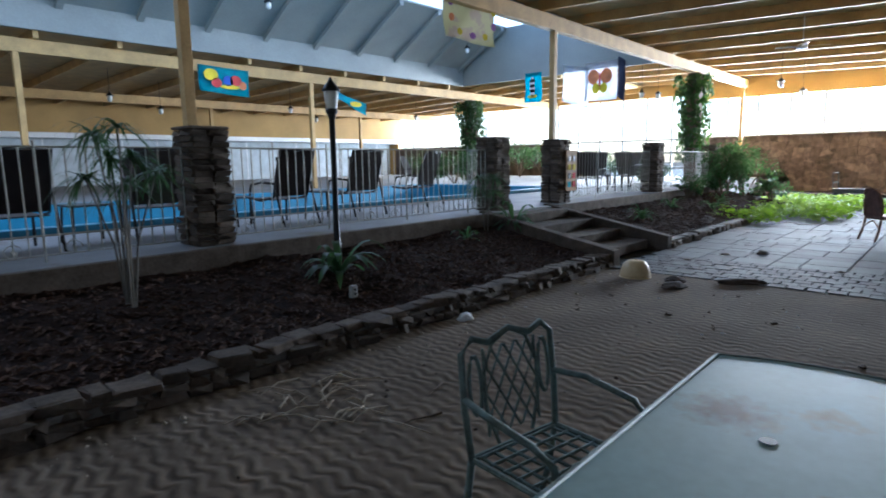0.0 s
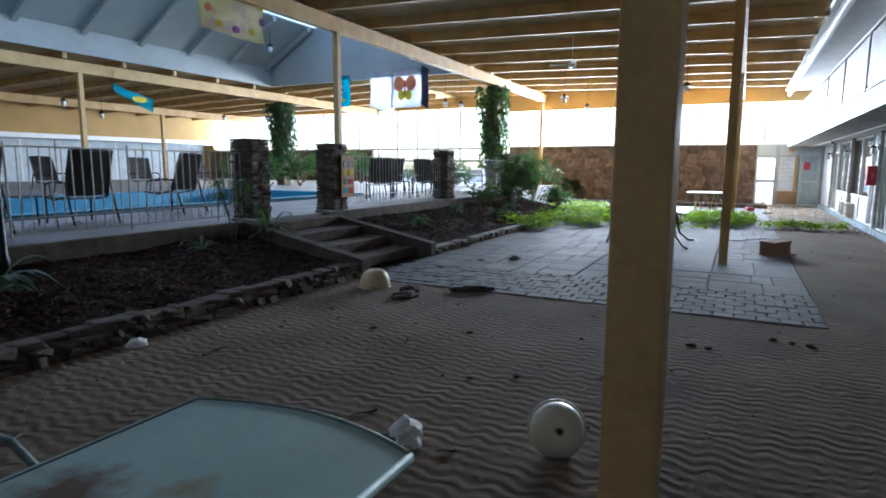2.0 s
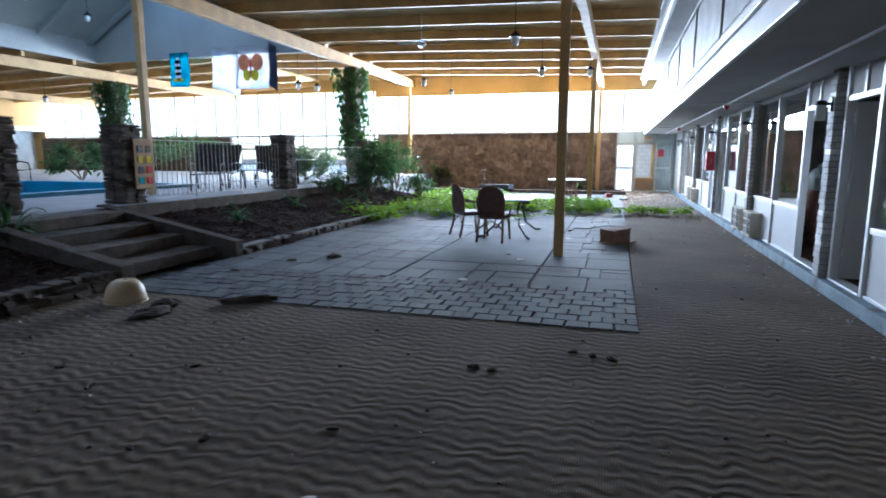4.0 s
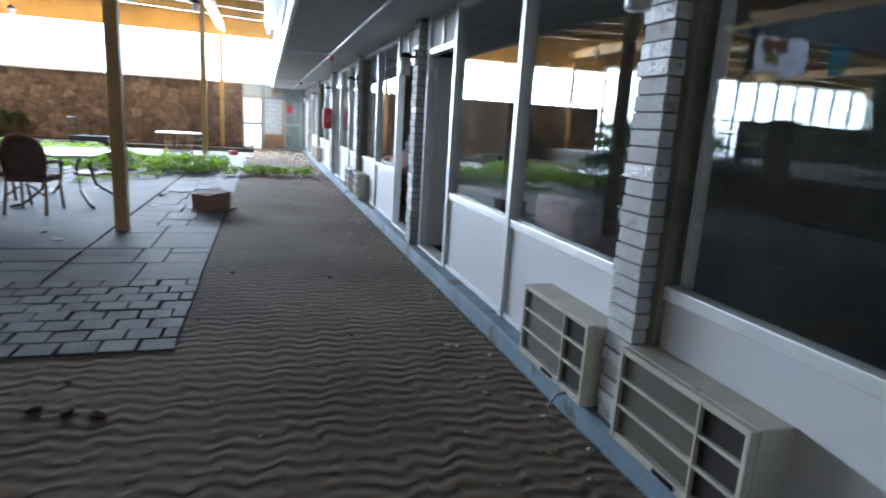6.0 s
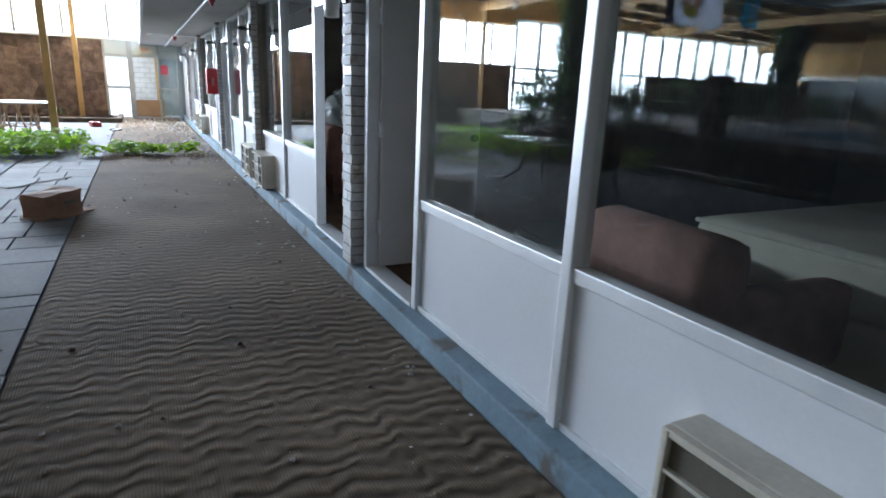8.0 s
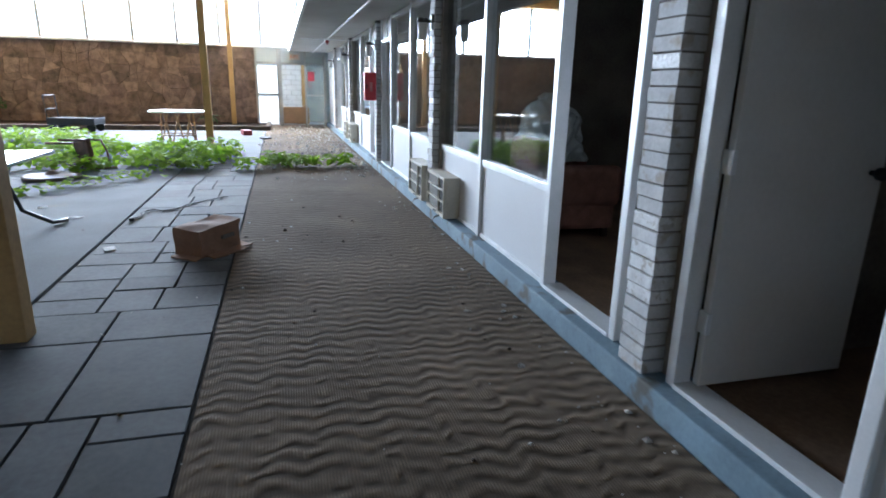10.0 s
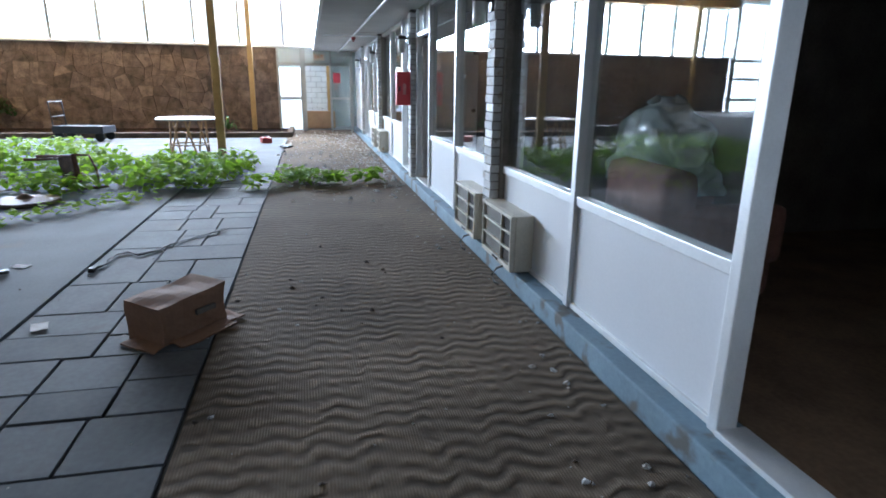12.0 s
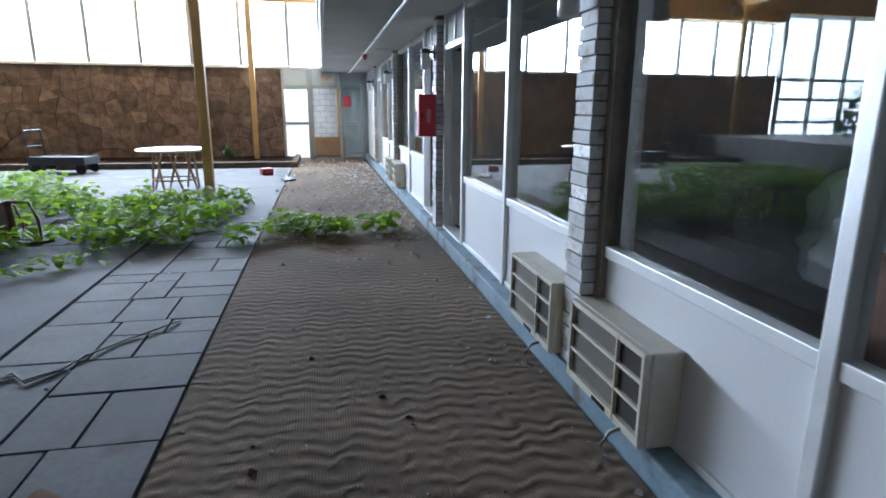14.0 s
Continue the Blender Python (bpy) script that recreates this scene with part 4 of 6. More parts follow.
def rosette_tree(at, height, heads, label):
    """Thin bare stems that end in drooping tufts of narrow leaves."""
    tree = thing("dracaena", at, label, "plant")
    for k in range(heads):
        a = 2 * math.pi * k / heads + rng.uniform(-0.3, 0.3)
        h = height * rng.uniform(0.62, 1.0)
        r = 0.12 + 0.2 * rng.random()
        top = Vector((r * math.cos(a), r * math.sin(a), h))
        part("stem", tube(bmesh.new(), [(0.03 * math.cos(a), 0.03 * math.sin(a), -0.05), (top.x * 0.35, top.y * 0.35, h * 0.5), top], [0.011, 0.009, 0.007], 6), PALE_STEM, tree)
        bm = bmesh.new()
        for j in range(34):
            b, L = rng.uniform(0, 6.28), rng.uniform(0.22, 0.38)
            up = rng.uniform(-0.1, 1.0)
            rows = []
            for i in range(5):
                v = i / 4
                rr, z = L * v, L * (up * v - 0.9 * v * v)
                w = 0.016 * (1 - v) + 0.001
                c, s = math.cos(b), math.sin(b)
                rows.append((bm.verts.new((top.x + rr * c - w * s, top.y + rr * s + w * c, top.z + z)), bm.verts.new((top.x + rr * c + w * s, top.y + rr * s - w * c, top.z + z))))
            for p, q in zip(rows, rows[1:]):
                bm.faces.new((p[0], p[1], q[1], q[0]))
        part("tuft", bm, STRAP_LEAF, tree, "drooping tuft of narrow leaves")
    return tree


rosette_tree((1.64, 5.35, 0.36), 1.55, 7, "thin dracaena with drooping tufts in the mulch")
rosette_tree((7.42, 5.85, 0.42), 0.95, 4, "small leaning dracaena beside the stone pillar")


# ivy on two roof posts
def ivy_post(x, y, z0, seed):
    col = thing("ivy_column", (x, y, DECK_Z), "thick roof post overgrown with hanging ivy", "plant", "ivy columns")
    part("post", boxed(-0.22, 0.22, -0.22, 0.22, 0, roof_z(y) - 0.34 - DECK_Z, 0.02), BARK, col)
    places = []
    top = roof_z(y) - 0.4 - DECK_Z
    for k in range(1500):
        z = top - (top - z0) * rng.random() ** 1.15
        a = rng.uniform(0, 6.28)
        r = (0.3 + 0.28 * rng.random() + 0.12 * math.sin(3 * a + z * 2.2)) * (0.75 + 0.4 * z / top)
        places.append(((r * math.cos(a), r * math.sin(a), z), rng.uniform(0.09, 0.17), rng.uniform(-2.0, -1.0), a - math.pi / 2 + rng.uniform(-0.7, 0.7)))
    f = leaf_cloud("foliage", places, IVY_LEAF)
    f.parent = col
    return col


ivy_post(22.74, POOL_Y0, 0.8, 1)
ivy_post(21.68, POOL_Y1, 1.2, 2)


# bright creeping vine over the paving
def in_vine(x, y):
    if y < -1.6:
        lo, hi = 18.25 + 0.2 * math.sin(5 * y), 19.0 + 0.25 * math.sin(3 * y + 1)
    elif y < 0.2:
        lo, hi = 18.25 + 0.3 * math.sin(2.3 * y), 21.2
    elif y < 2:
        lo, hi = 18.0 - 0.3 * math.sin(3 * y), 22.2
    else:
        lo, hi = 17.0 - 1.6 * min(y - 2, 1.4), 24.2
    return lo < x < hi and y < 5.2


vine = thing("creeping_vine", (0, 0, 0), "bright green creeping vine sprawling over the paving", "plant")
near, rest = [], []


def vine_leaves(count, x0, x1, y0, y1, gaps, tall):
    made = 0
    while made < count:
        x, y = rng.uniform(x0, x1), rng.uniform(y0, y1)
        if not in_vine(x, y) or noise.noise((x * 0.9, y * 0.9, 5)) < gaps:
            continue
        made += 1
        h = 0.06 + tall * rng.random() * (0.9 + 0.7 * noise.noise((x * 1.3, y * 1.3, 2)))
        item = ((x, y, h), rng.uniform(0.065, 0.14), rng.uniform(-0.7, 0.35), rng.uniform(0, 6.28))
        (near if len(near) < 290 and y < 0.2 and x < 18.9 else rest).append(item)


vine_leaves(330, 17.9, 19.4, -3.5, -1.5, -0.3, 0.17)
vine_leaves(1200, 17.8, 21.3, -1.5, 0.2, -0.2, 0.23)
vine_leaves(4600, 14.5, 24.3, 0.2, 5.2, -0.12, 0.24)
# loose runners on the slab
for k in range(120):
    v = rng.random()
    x, y = 16.1 + 1.6 * v + rng.gauss(0, 0.12), 0.9 - 1.3 * v + rng.gauss(0, 0.1)
    rest.append(((x, y, rng.uniform(0.03, 0.12)), rng.uniform(0.05, 0.12), rng.uniform(-0.5, 0.3), rng.uniform(0, 6.28)))
mass = tagged(leaf_cloud("vine_leaves", rest, VINE_LEAF), "", "", "", "stuff")
mass.parent = vine
one = bpy.data.meshes.new("leaf")
one.from_pydata(leaf_shape(1.0), [], LEAF_FACES)
one.materials.append(VINE_LEAF)
for p, size, lean, turn in near:
    ob = new("leaf", one)
    ob.parent = vine
    ob.matrix_basis = Matrix.LocRotScale(p, Euler((lean, rng.uniform(-0.3, 0.3), turn)), (size, size, size))
bm = bmesh.new()
for k in range(60):
    x, y = rng.uniform(15, 22), rng.uniform(-3.2, 5)
    if not in_vine(x, y):
        continue
    a = rng.uniform(0, 6.28)
    tube(bm, [(x + 0.3 * i * math.cos(a + 0.2 * i), y + 0.3 * i * math.sin(a + 0.2 * i), 0.02 + 0.05 * (i % 2)) for i in range(4)], 0.006, 5)
part("vine_stalk", bm, BARK, vine, "thin brown runners")["kind"] = "stuff"

# ---- near table and its chair ----
table = thing("garden_table", (1.5, 0.235, 0.025), "weathered white metal garden table with rust stains", "table")
bm = bmesh.new()
outline = []
L, Wd = 0.84, 0.44
for k in range(9):
    v = -1 + 2 * k / 8
    outline.append((L + 0.1 * (1 - v * v), Wd * v))
for k in range(9):
    v = 1 - 2 * k / 8
    outline.append((-L - 0.1 * (1 - v * v), Wd * v))
low_ring = [bm.verts.new((x, y, 0.695)) for x, y in outline]
top_ring = [bm.verts.new((x, y, 0.72)) for x, y in outline]
bm.faces.new(top_ring)
bm.faces.new(low_ring[::-1])
for i in range(len(outline)):
    j = (i + 1) % len(outline)
    bm.faces.new((low_ring[i], low_ring[j], top_ring[j], top_ring[i]))
part("tabletop", bm, TABLE_WHITE, table)
ring = [(x * 1.005, y * 1.01, 0.712) for x, y in outline]
part("rim", tube(bmesh.new(), ring + ring[:1], 0.014, 8), VERDIGRIS, table, "raised grey-green metal rim", True)
part("umbrella_hole", lathe(bmesh.new(), [(0.026, 0.7205), (0.026, 0.7235), (0.018, 0.7235)], 16, (0.11, 0.08, 0)), DARK_METAL, table, "dark umbrella hole")
for sx in (-1, 1):
    for sy in (-1, 1):
        part("leg", tube(bmesh.new(), [(sx * 0.62, sy * 0.32, 0.7), (sx * 0.66, sy * 0.34, 0.4), (sx * 0.6, sy * 0.3, 0.15), (sx * 0.68, sy * 0.36, 0.0)], 0.018, 8), VERDIGRIS, table, "", True)


def garden_chair(at, turn):
    """Cast metal armchair; it faces -y before the turn."""
    ch = thing("garden_chair", at, "weathered green cast-metal garden chair with lattice back", "chair", "", turn)
    w = 0.25

    def back(x, z):
        return (x, 0.24 + 0.12 * (z - 0.42) - 0.15 * (0.25 - x * x) * 0.5, z)

    frame_pts = [back(-w, 0.4), back(-w - 0.015, 0.62), back(-w - 0.01, 0.84), back(-0.2, 0.89), back(-0.12, 0.86), back(0, 0.9), back(0.12, 0.86), back(0.2, 0.89), back(w + 0.01, 0.84), back(w + 0.015, 0.62), back(w, 0.4)]
    part("back_frame", tube(bmesh.new(), frame_pts, 0.014, 8), CAST_GREEN, ch, "", True)
    bm = bmesh.new()
    tube(bm, [back(x, z) for x, z in ((-0.1, 0.44), (-0.15, 0.58), (-0.16, 0.72), (-0.1, 0.85), (0, 0.9), (0.1, 0.85), (0.16, 0.72), (0.15, 0.58), (0.1, 0.44))], 0.009, 6)
    for k in range(-2, 3):
        for s in (1, -1):
            p = [back(max(min(0.075 * k + s * (z - 0.66) * 0.6, 0.15), -0.15), z) for z in (0.48, 0.57, 0.66, 0.75, 0.84)]
            tube(bm, p, 0.0055, 5)
    part("lattice", bm, CAST_GREEN, ch, "crossed cast bars")
    for s in (-1, 1):
        bm = bmesh.new()
        ring = [back(s * 0.2 + 0.032 * math.cos(a), 0.7 + 0.12 * math.sin(a)) for a in np.linspace(0, 6.283, 15)]
        tube(bm, [tuple(map(float, p)) for p in ring], 0.009, 6)
        part("leaf_ornament", bm, CAST_GREEN, ch, "cast leaf loop")
        part("armrest", tube(bmesh.new(), [back(s * (w + 0.012), 0.66), (s * 0.3, 0.1, 0.66), (s * 0.3, -0.14, 0.63), (s * 0.28, -0.22, 0.58), (s * 0.25, -0.22, 0.42)], 0.014, 8), CAST_GREEN, ch, "", True)
        part("front_leg", tube(bmesh.new(), [(s * 0.24, -0.21, 0.42), (s * 0.25, -0.23, 0.2), (s * 0.26, -0.25, 0.0)], 0.015, 8), CAST_GREEN, ch, "", True)
        part("back_leg", tube(bmesh.new(), [back(s * w, 0.42), (s * 0.25, 0.26, 0.2), (s * 0.26, 0.32, 0.0)], 0.015, 8), CAST_GREEN, ch, "", True)
    part("seat_frame", tube(bmesh.new(), [(-0.25, -0.22, 0.42), (0.25, -0.22, 0.42), (0.25, 0.23, 0.415), (-0.25, 0.23, 0.415), (-0.25, -0.22, 0.42)], 0.013, 6), CAST_GREEN, ch)
    for k in range(7):
        v = -0.22 + 0.44 * k / 6
        part("seat_bar", tube(bmesh.new(), [(v, -0.21, 0.42), (v * 0.96, 0.22, 0.415)], 0.008, 5), CAST_GREEN, ch)
        part("seat_bar", tube(bmesh.new(), [(-0.23, v * 0.95, 0.418), (0.23, v * 0.95, 0.418)], 0.008, 5), CAST_GREEN, ch)
    return ch


garden_chair((1.634, 1.047, 0), -9.5)


# ---- stuff lying on the carpet ----
def shell(name, at, radius, height, material, label, tip=(0, 0, 0), open_side=True):
    """A thin rounded plastic shell with a rolled rim."""
    ob = thing(name, at, label, "debris")
    bm = bmesh.new()
    prof = [(radius * math.cos(v * math.pi / 2 * 0.96) ** 0.6, height * math.sin(v * math.pi / 2)) for v in np.linspace(0, 1, 9)]
    outer = [(float(r), float(h)) for r, h in prof]
    inner = [(max(r - 0.012, 0.002), h - 0.012) for r, h in outer][::-1]
    lathe(bm, outer + inner, 28)
    bmesh.ops.transform(bm, matrix=pose(0, 0, 0, *tip), verts=bm.verts)
    part("shell", bm, material, ob, "", True)
    bm = bmesh.new()
    tube(bm, [(radius * math.cos(a), radius * math.sin(a), 0.0) for a in (2 * math.pi * k / 24 for k in range(25))], 0.012, 6)
    bmesh.ops.transform(bm, matrix=pose(0, 0, 0, *tip), verts=bm.verts)
    part("rim", bm, material, ob, "", True)
    return ob


shell("plastic_tub", (3.97, -0.2, 0.142), 0.15, 0.13, PLASTIC_WHITE, "white plastic tub lying tipped on the carpet", (0, -72, 22))
shell("plastic_dome", (7.3, 3.2, 0.0), 0.2, 0.23, PLASTIC_CREAM, "cream plastic dome lying by the stone edging")


def lump(name, at, size, material, label, category, flat=0.45, seed=0, turn=0.0, detail=2, rough=0.35):
    bm = bmesh.new()
    bmesh.ops.create_icosphere(bm, subdivisions=detail, radius=1.0)
    for v in bm.verts:
        d = 1 + rough * noise.noise(v.co * 1.7 + Vector((seed * 3.1, seed, 0))) + 0.5 * rough * noise.noise(v.co * 4 + Vector((seed, 0, 7)))
        v.co = Vector((v.co.x * size[0] * d, v.co.y * size[1] * d, max(v.co.z * size[2] * d, -size[2] * 0.4) + size[2] * 0.4))
    ob = part(name, bm, material)
    ob.matrix_world = pose(*at, 0, 0, turn)
    return tagged(ob, label, category)


lump("bark_log", (7.62, 1.95, 0), (0.3, 0.055, 0.05), CLOD, "dark broken piece of bark on the cobbles", "debris", seed=1, turn=-55, detail=3)
lump("dirt_clod", (6.95, 2.55, 0), (0.2, 0.12, 0.045), CLOD, "dark heap of dirt on the carpet", "debris", seed=2, detail=3)
lump("dirt_clod", (7.25, 2.65, 0), (0.16, 0.12, 0.05), CLOD, "dark heap of dirt on the carpet", "debris", seed=4, detail=3)
lump("rag", (3.68, 0.6, 0), (0.11, 0.09, 0.1), PAPER, "crumpled white and brown rag by the table", "rag", seed=5, detail=3, rough=0.4)
lump("dirt_clod", (3.6, 0.66, 0), (0.1, 0.08, 0.05), CLOD, "dark clod beside the rag", "debris", seed=6, detail=3)
lump("plaster_chunk", (4.6, -0.42, 0), (0.07, 0.05, 0.025), CRUMB, "pale broken piece of plaster on the carpet", "debris", seed=7, detail=2)
lump("plaster_bottle", (4.15, 3.6, 0), (0.09, 0.055, 0.055), PAPER, "white scrap of packing by the stone edging", "debris", seed=9, detail=3)
for k, (x, y, s) in enumerate(((10.32, 2.34, 0.14), (9.2, 1.1, 0.06), (9.9, 2.8, 0.07), (11.3, -0.1, 0.05), (8.6, 0.3, 0.06), (9.0, 3.1, 0.07), (7.0, -1.38, 0.04), (6.95, -1.53, 0.045), (6.9, -1.67, 0.05), (6.46, -0.72, 0.045), (6.43, -0.86, 0.04), (5.0, 0.4, 0.045), (4.8, 0.7, 0.03), (5.3, -0.2, 0.035), (5.9, 1.2, 0.04), (6.2, 0.2, 0.03), (4.6, -0.6, 0.035), (5.6, 2.1, 0.04))):
    lump("dirt_clod", (x, y, 0.0), (s, s * 0.6, s * 0.35), CLOD, "small dark clod of dirt on the floor", "debris", seed=20 + k, turn=50 * k)


def crumbs(name, region, count, size, material, label, seed):
    """Countless crumbs over a stretch of floor, as one object."""
    r = random.Random(seed)
    verts, faces = [], []
    for k in range(count):
        x, y = region(r)
        s = size * (0.4 + 1.6 * r.random() ** 3)
        k0 = len(verts)
        a = r.uniform(0, 6.28)
        for i in range(5):
            b = a + 6.283 * i / 5
            q = s * r.uniform(0.6, 1.2)
            verts.append((x + q * math.cos(b), y + q * math.sin(b), 0.001))
        verts.append((x + 0.3 * s * r.uniform(-1, 1), y + 0.3 * s * r.uniform(-1, 1), s * r.uniform(0.4, 0.9)))
        faces += [(k0 + i, k0 + (i + 1) % 5, k0 + 5) for i in range(5)]
    me = bpy.data.meshes.new(name)
    me.from_pydata(verts, [], faces)
    me.materials.append(material)
    return tagged(new(name, me), label, "debris", "", "stuff")


crumbs("pale_crumbs", lambda r: (r.uniform(2, 18), r.uniform(-3.8, 3.6)), 480, 0.012, CRUMB, "pale crumbs of plaster scattered over the carpet", 3)
crumbs("walkway_flakes", lambda r: (r.uniform(17, 29), -3.8 + abs(r.gauss(0, 0.9))), 420, 0.022, CRUMB, "white flakes of plaster strewn over the far walkway", 9)
crumbs("kerb_crumbs", lambda r: (r.uniform(5, 18), -3.85 + abs(r.gauss(0, 0.22))), 170, 0.014, CRUMB, "pale flakes gathered along the kerb", 4)
crumbs("far_crumbs", lambda r: (r.uniform(18.2, 28), -3.8 + 2.0 * r.random() ** 1.7), 900, 0.028, CRUMB, "thick scatter of white plaster on the far carpet", 5)
crumbs("dark_crumbs", lambda r: (r.uniform(1, 15), r.uniform(-3.6, 3.4)), 420, 0.014, CLOD, "dark crumbs of dirt scattered over the floor", 6)
crumbs("mulch_scraps", lambda r: (r.uniform(0, 8), 3.6 + r.uniform(-0.5, 0.1)), 120, 0.016, DEAD_LEAF, "dry scraps along the foot of the bed", 8)



def mulch_chips(name, x0, x1, count, seed):
    r = random.Random(seed)
    verts, faces = [], []
    for k in range(count):
        x, y = r.uniform(x0, x1), r.uniform(BED_Y + 0.22, DECK_Y - 0.12)
        z = bed_z(y) + 0.05 * noise.noise((x * 1.3, y * 1.3, 0)) + 0.035 * noise.noise((x * 6, y * 6, 3))
        L, w, a, up = r.uniform(0.02, 0.07), r.uniform(0.008, 0.02), r.uniform(0, 6.28), r.uniform(-0.01, 0.02)
        c, s = math.cos(a), math.sin(a)
        k0 = len(verts)
        verts += [(x - L * c - w * s, y - L * s + w * c, z - 0.004), (x - L * c + w * s, y - L * s - w * c, z - 0.004), (x + L * c + w * s, y + L * s - w * c, z + up), (x + L * c - w * s, y + L * s + w * c, z + up), (x, y, z + 0.014 + up)]
        faces += [(k0, k0 + 1, k0 + 4), (k0 + 1, k0 + 2, k0 + 4), (k0 + 2, k0 + 3, k0 + 4), (k0 + 3, k0, k0 + 4)]
    me = bpy.data.meshes.new(name)
    me.from_pydata(verts, [], faces)
    me.materials.append(CHIP)
    return tagged(new(name, me), "loose bark chips over the mulch bed", "mulch", "", "stuff")


CHIP = mat("bark_chip", (0.045, 0.029, 0.023), 0.9, spec=0.1, dark=0.3, light=2.6, scale=23, fine=60, bump=0.2)
mulch_chips("bark_chips", -4, STEP_X0 - 0.15, 7000, 41)
mulch_chips("bark_chips", STEP_X1 + 0.15, 20.8, 4000, 42)
fronds = thing("dry_fronds", (1.95, 3.15, 0), "heap of pale dry palm fronds on the carpet", "debris")
for k in range(38):
    a, L = rng.uniform(0, 6.28), rng.uniform(0.1, 0.42)
    x, y = rng.gauss(0, 0.24), rng.gauss(-0.1, 0.22)
    part("frond", tube(bmesh.new(), [(x, y, 0.008), (x + 0.5 * L * math.cos(a), y + 0.5 * L * math.sin(a), 0.02 + 0.02 * rng.random()), (x + L * math.cos(a + 0.2), y + L * math.sin(a + 0.2), 0.006)], [0.008, 0.007, 0.003], 5), DEAD_LEAF, fronds)

for x, y, L, a in ((3.9, 1.05, 0.2, 150), (3.35, 0.95, 0.12, 60), (4.4, 2.9, 0.32, 5), (3.7, 0.35, 0.1, 120), (5.4, 1.6, 0.14, 20), (2.6, 2.6, 0.26, 200), (2.2, 2.35, 0.3, 165)):
    twig = thing("twig", (x, y, 0.008), "thin dry brown twig on the carpet", "debris", "twigs on the carpet", a)
    part("stem", tube(bmesh.new(), [(-L / 2, 0, 0), (-L / 6, 0.012, 0.004), (L / 5, -0.008, 0.003), (L / 2, 0.01, 0)], [0.009, 0.008, 0.006, 0.003], 6), BARK, twig)

# ---- pool side: pillars with caps, lamp, fence, loungers ----
PILLAR_SPOTS = [(2.93, 6.47), (8.44, 6.47), (10.71, 6.51), (15.61, 6.4), (20.66, 6.47)]
sign = thing("pool_sign", (10.71, 6.26, 1.23), "tan pool rules board with small pictures, on the pillar", "sign")
part("board", boxed(-0.02, 0.42, -0.02, 0.0, -0.3, 0.55, 0.004), mat("tan_sign_board", (0.4, 0.24, 0.1), 0.7, bump=0.1), sign)
for i in range(2):
    for j in range(4):
        part("picture", boxed(0.05 + 0.19 * i, 0.16 + 0.19 * i, -0.028, -0.02, -0.22 + 0.18 * j, -0.1 + 0.18 * j, 0.01), RED_PRINT if i and j < 2 else (FLAG_TEAL if j == 0 else YELLOW if j == 2 else DARK_METAL), sign)


def street_lamp(at):
    lampost = thing("street_lamp", at, "black post lantern with white glass in the mulch bed", "lamp")
    part("pole", lathe(bmesh.new(), [(0.055, 0), (0.055, 0.2), (0.04, 0.24), (0.036, 0.9), (0.036, 1.72), (0.05, 1.74), (0.05, 1.78), (0.03, 1.8)], 14), DARK_METAL, lampost, "", True)
    lan = part("lantern", lathe(bmesh.new(), [(0.035, 1.78), (0.06, 1.82), (0.085, 1.96), (0.09, 2.03), (0.05, 2.05)], 12), LAMP_GLASS, lampost, "frosted lantern glass", True)
    part("cap", lathe(bmesh.new(), [(0.115, 2.04), (0.1, 2.07), (0.06, 2.12), (0.03, 2.16), (0.012, 2.2)], 12), DARK_METAL, lampost, "", True)
    part("collar", lathe(bmesh.new(), [(0.05, 1.76), (0.075, 1.79), (0.07, 1.83), (0.05, 1.84)], 12), DARK_METAL, lampost, "", True)
    return lampost


street_lamp((4.2, 5.7, 0.4))
outlet = thing("outdoor_socket", (3.53, 4.6, 0.2), "small grey outdoor socket box on a short stake", "socket")
part("box", boxed(-0.035, 0.035, -0.03, 0.03, 0.0, 0.13, 0.008), HOSE, outlet)
for z in (0.03, 0.075):
    part("slot", boxed(-0.012, 0.012, -0.034, -0.03, z, z + 0.025), DARK_METAL, outlet)
part("stake", boxed(-0.012, 0.012, 0.0, 0.02, -0.1, 0.05), DARK_METAL, outlet)

BAR = mesh_of("bar", tube(bmesh.new(), [(0, 0, 0), (0, 0, 1.0)], 0.008, 6), FENCE_WHITE)
SCROLL = mesh_of("scroll", tube(bmesh.new(), [(0.09 * (1 - k / 16) * math.cos(k * 0.62), 0, 0.1 + 0.09 * (1 - k / 16) * math.sin(k * 0.62)) for k in range(15)], 0.006, 5), FENCE_WHITE)


def fence(x0, y0, x1, y1):
    length = math.hypot(x1 - x0, y1 - y0)
    turn = math.degrees(math.atan2(y1 - y0, x1 - x0))
    f = thing("iron_fence", (x0, y0, DECK_Z), "cream wrought-iron fence with scrolls at the pool", "fence", "pool fences", turn)
    for z in (0.26, 1.1):
        part("rail", tube(bmesh.new(), [(0, 0, z), (length, 0, z)], 0.011, 6), FENCE_WHITE, f)
    part("low_rail", tube(bmesh.new(), [(0, 0, 0.07), (length, 0, 0.07)], 0.009, 6), FENCE_WHITE, f)
    n = int(length / 0.125)
    for k in range(n + 1):
        piece("bar", BAR, f, (length * k / n, 0, 0.0 if k % 12 == 0 else 0.07), 0, (1.6, 1.6, 1.16) if k % 12 == 0 else (1, 1, 1.04))
    for k in range(int(length / 0.5)):
        piece("scroll", SCROLL, f, (0.25 + 0.5 * k, 0, 0.02))


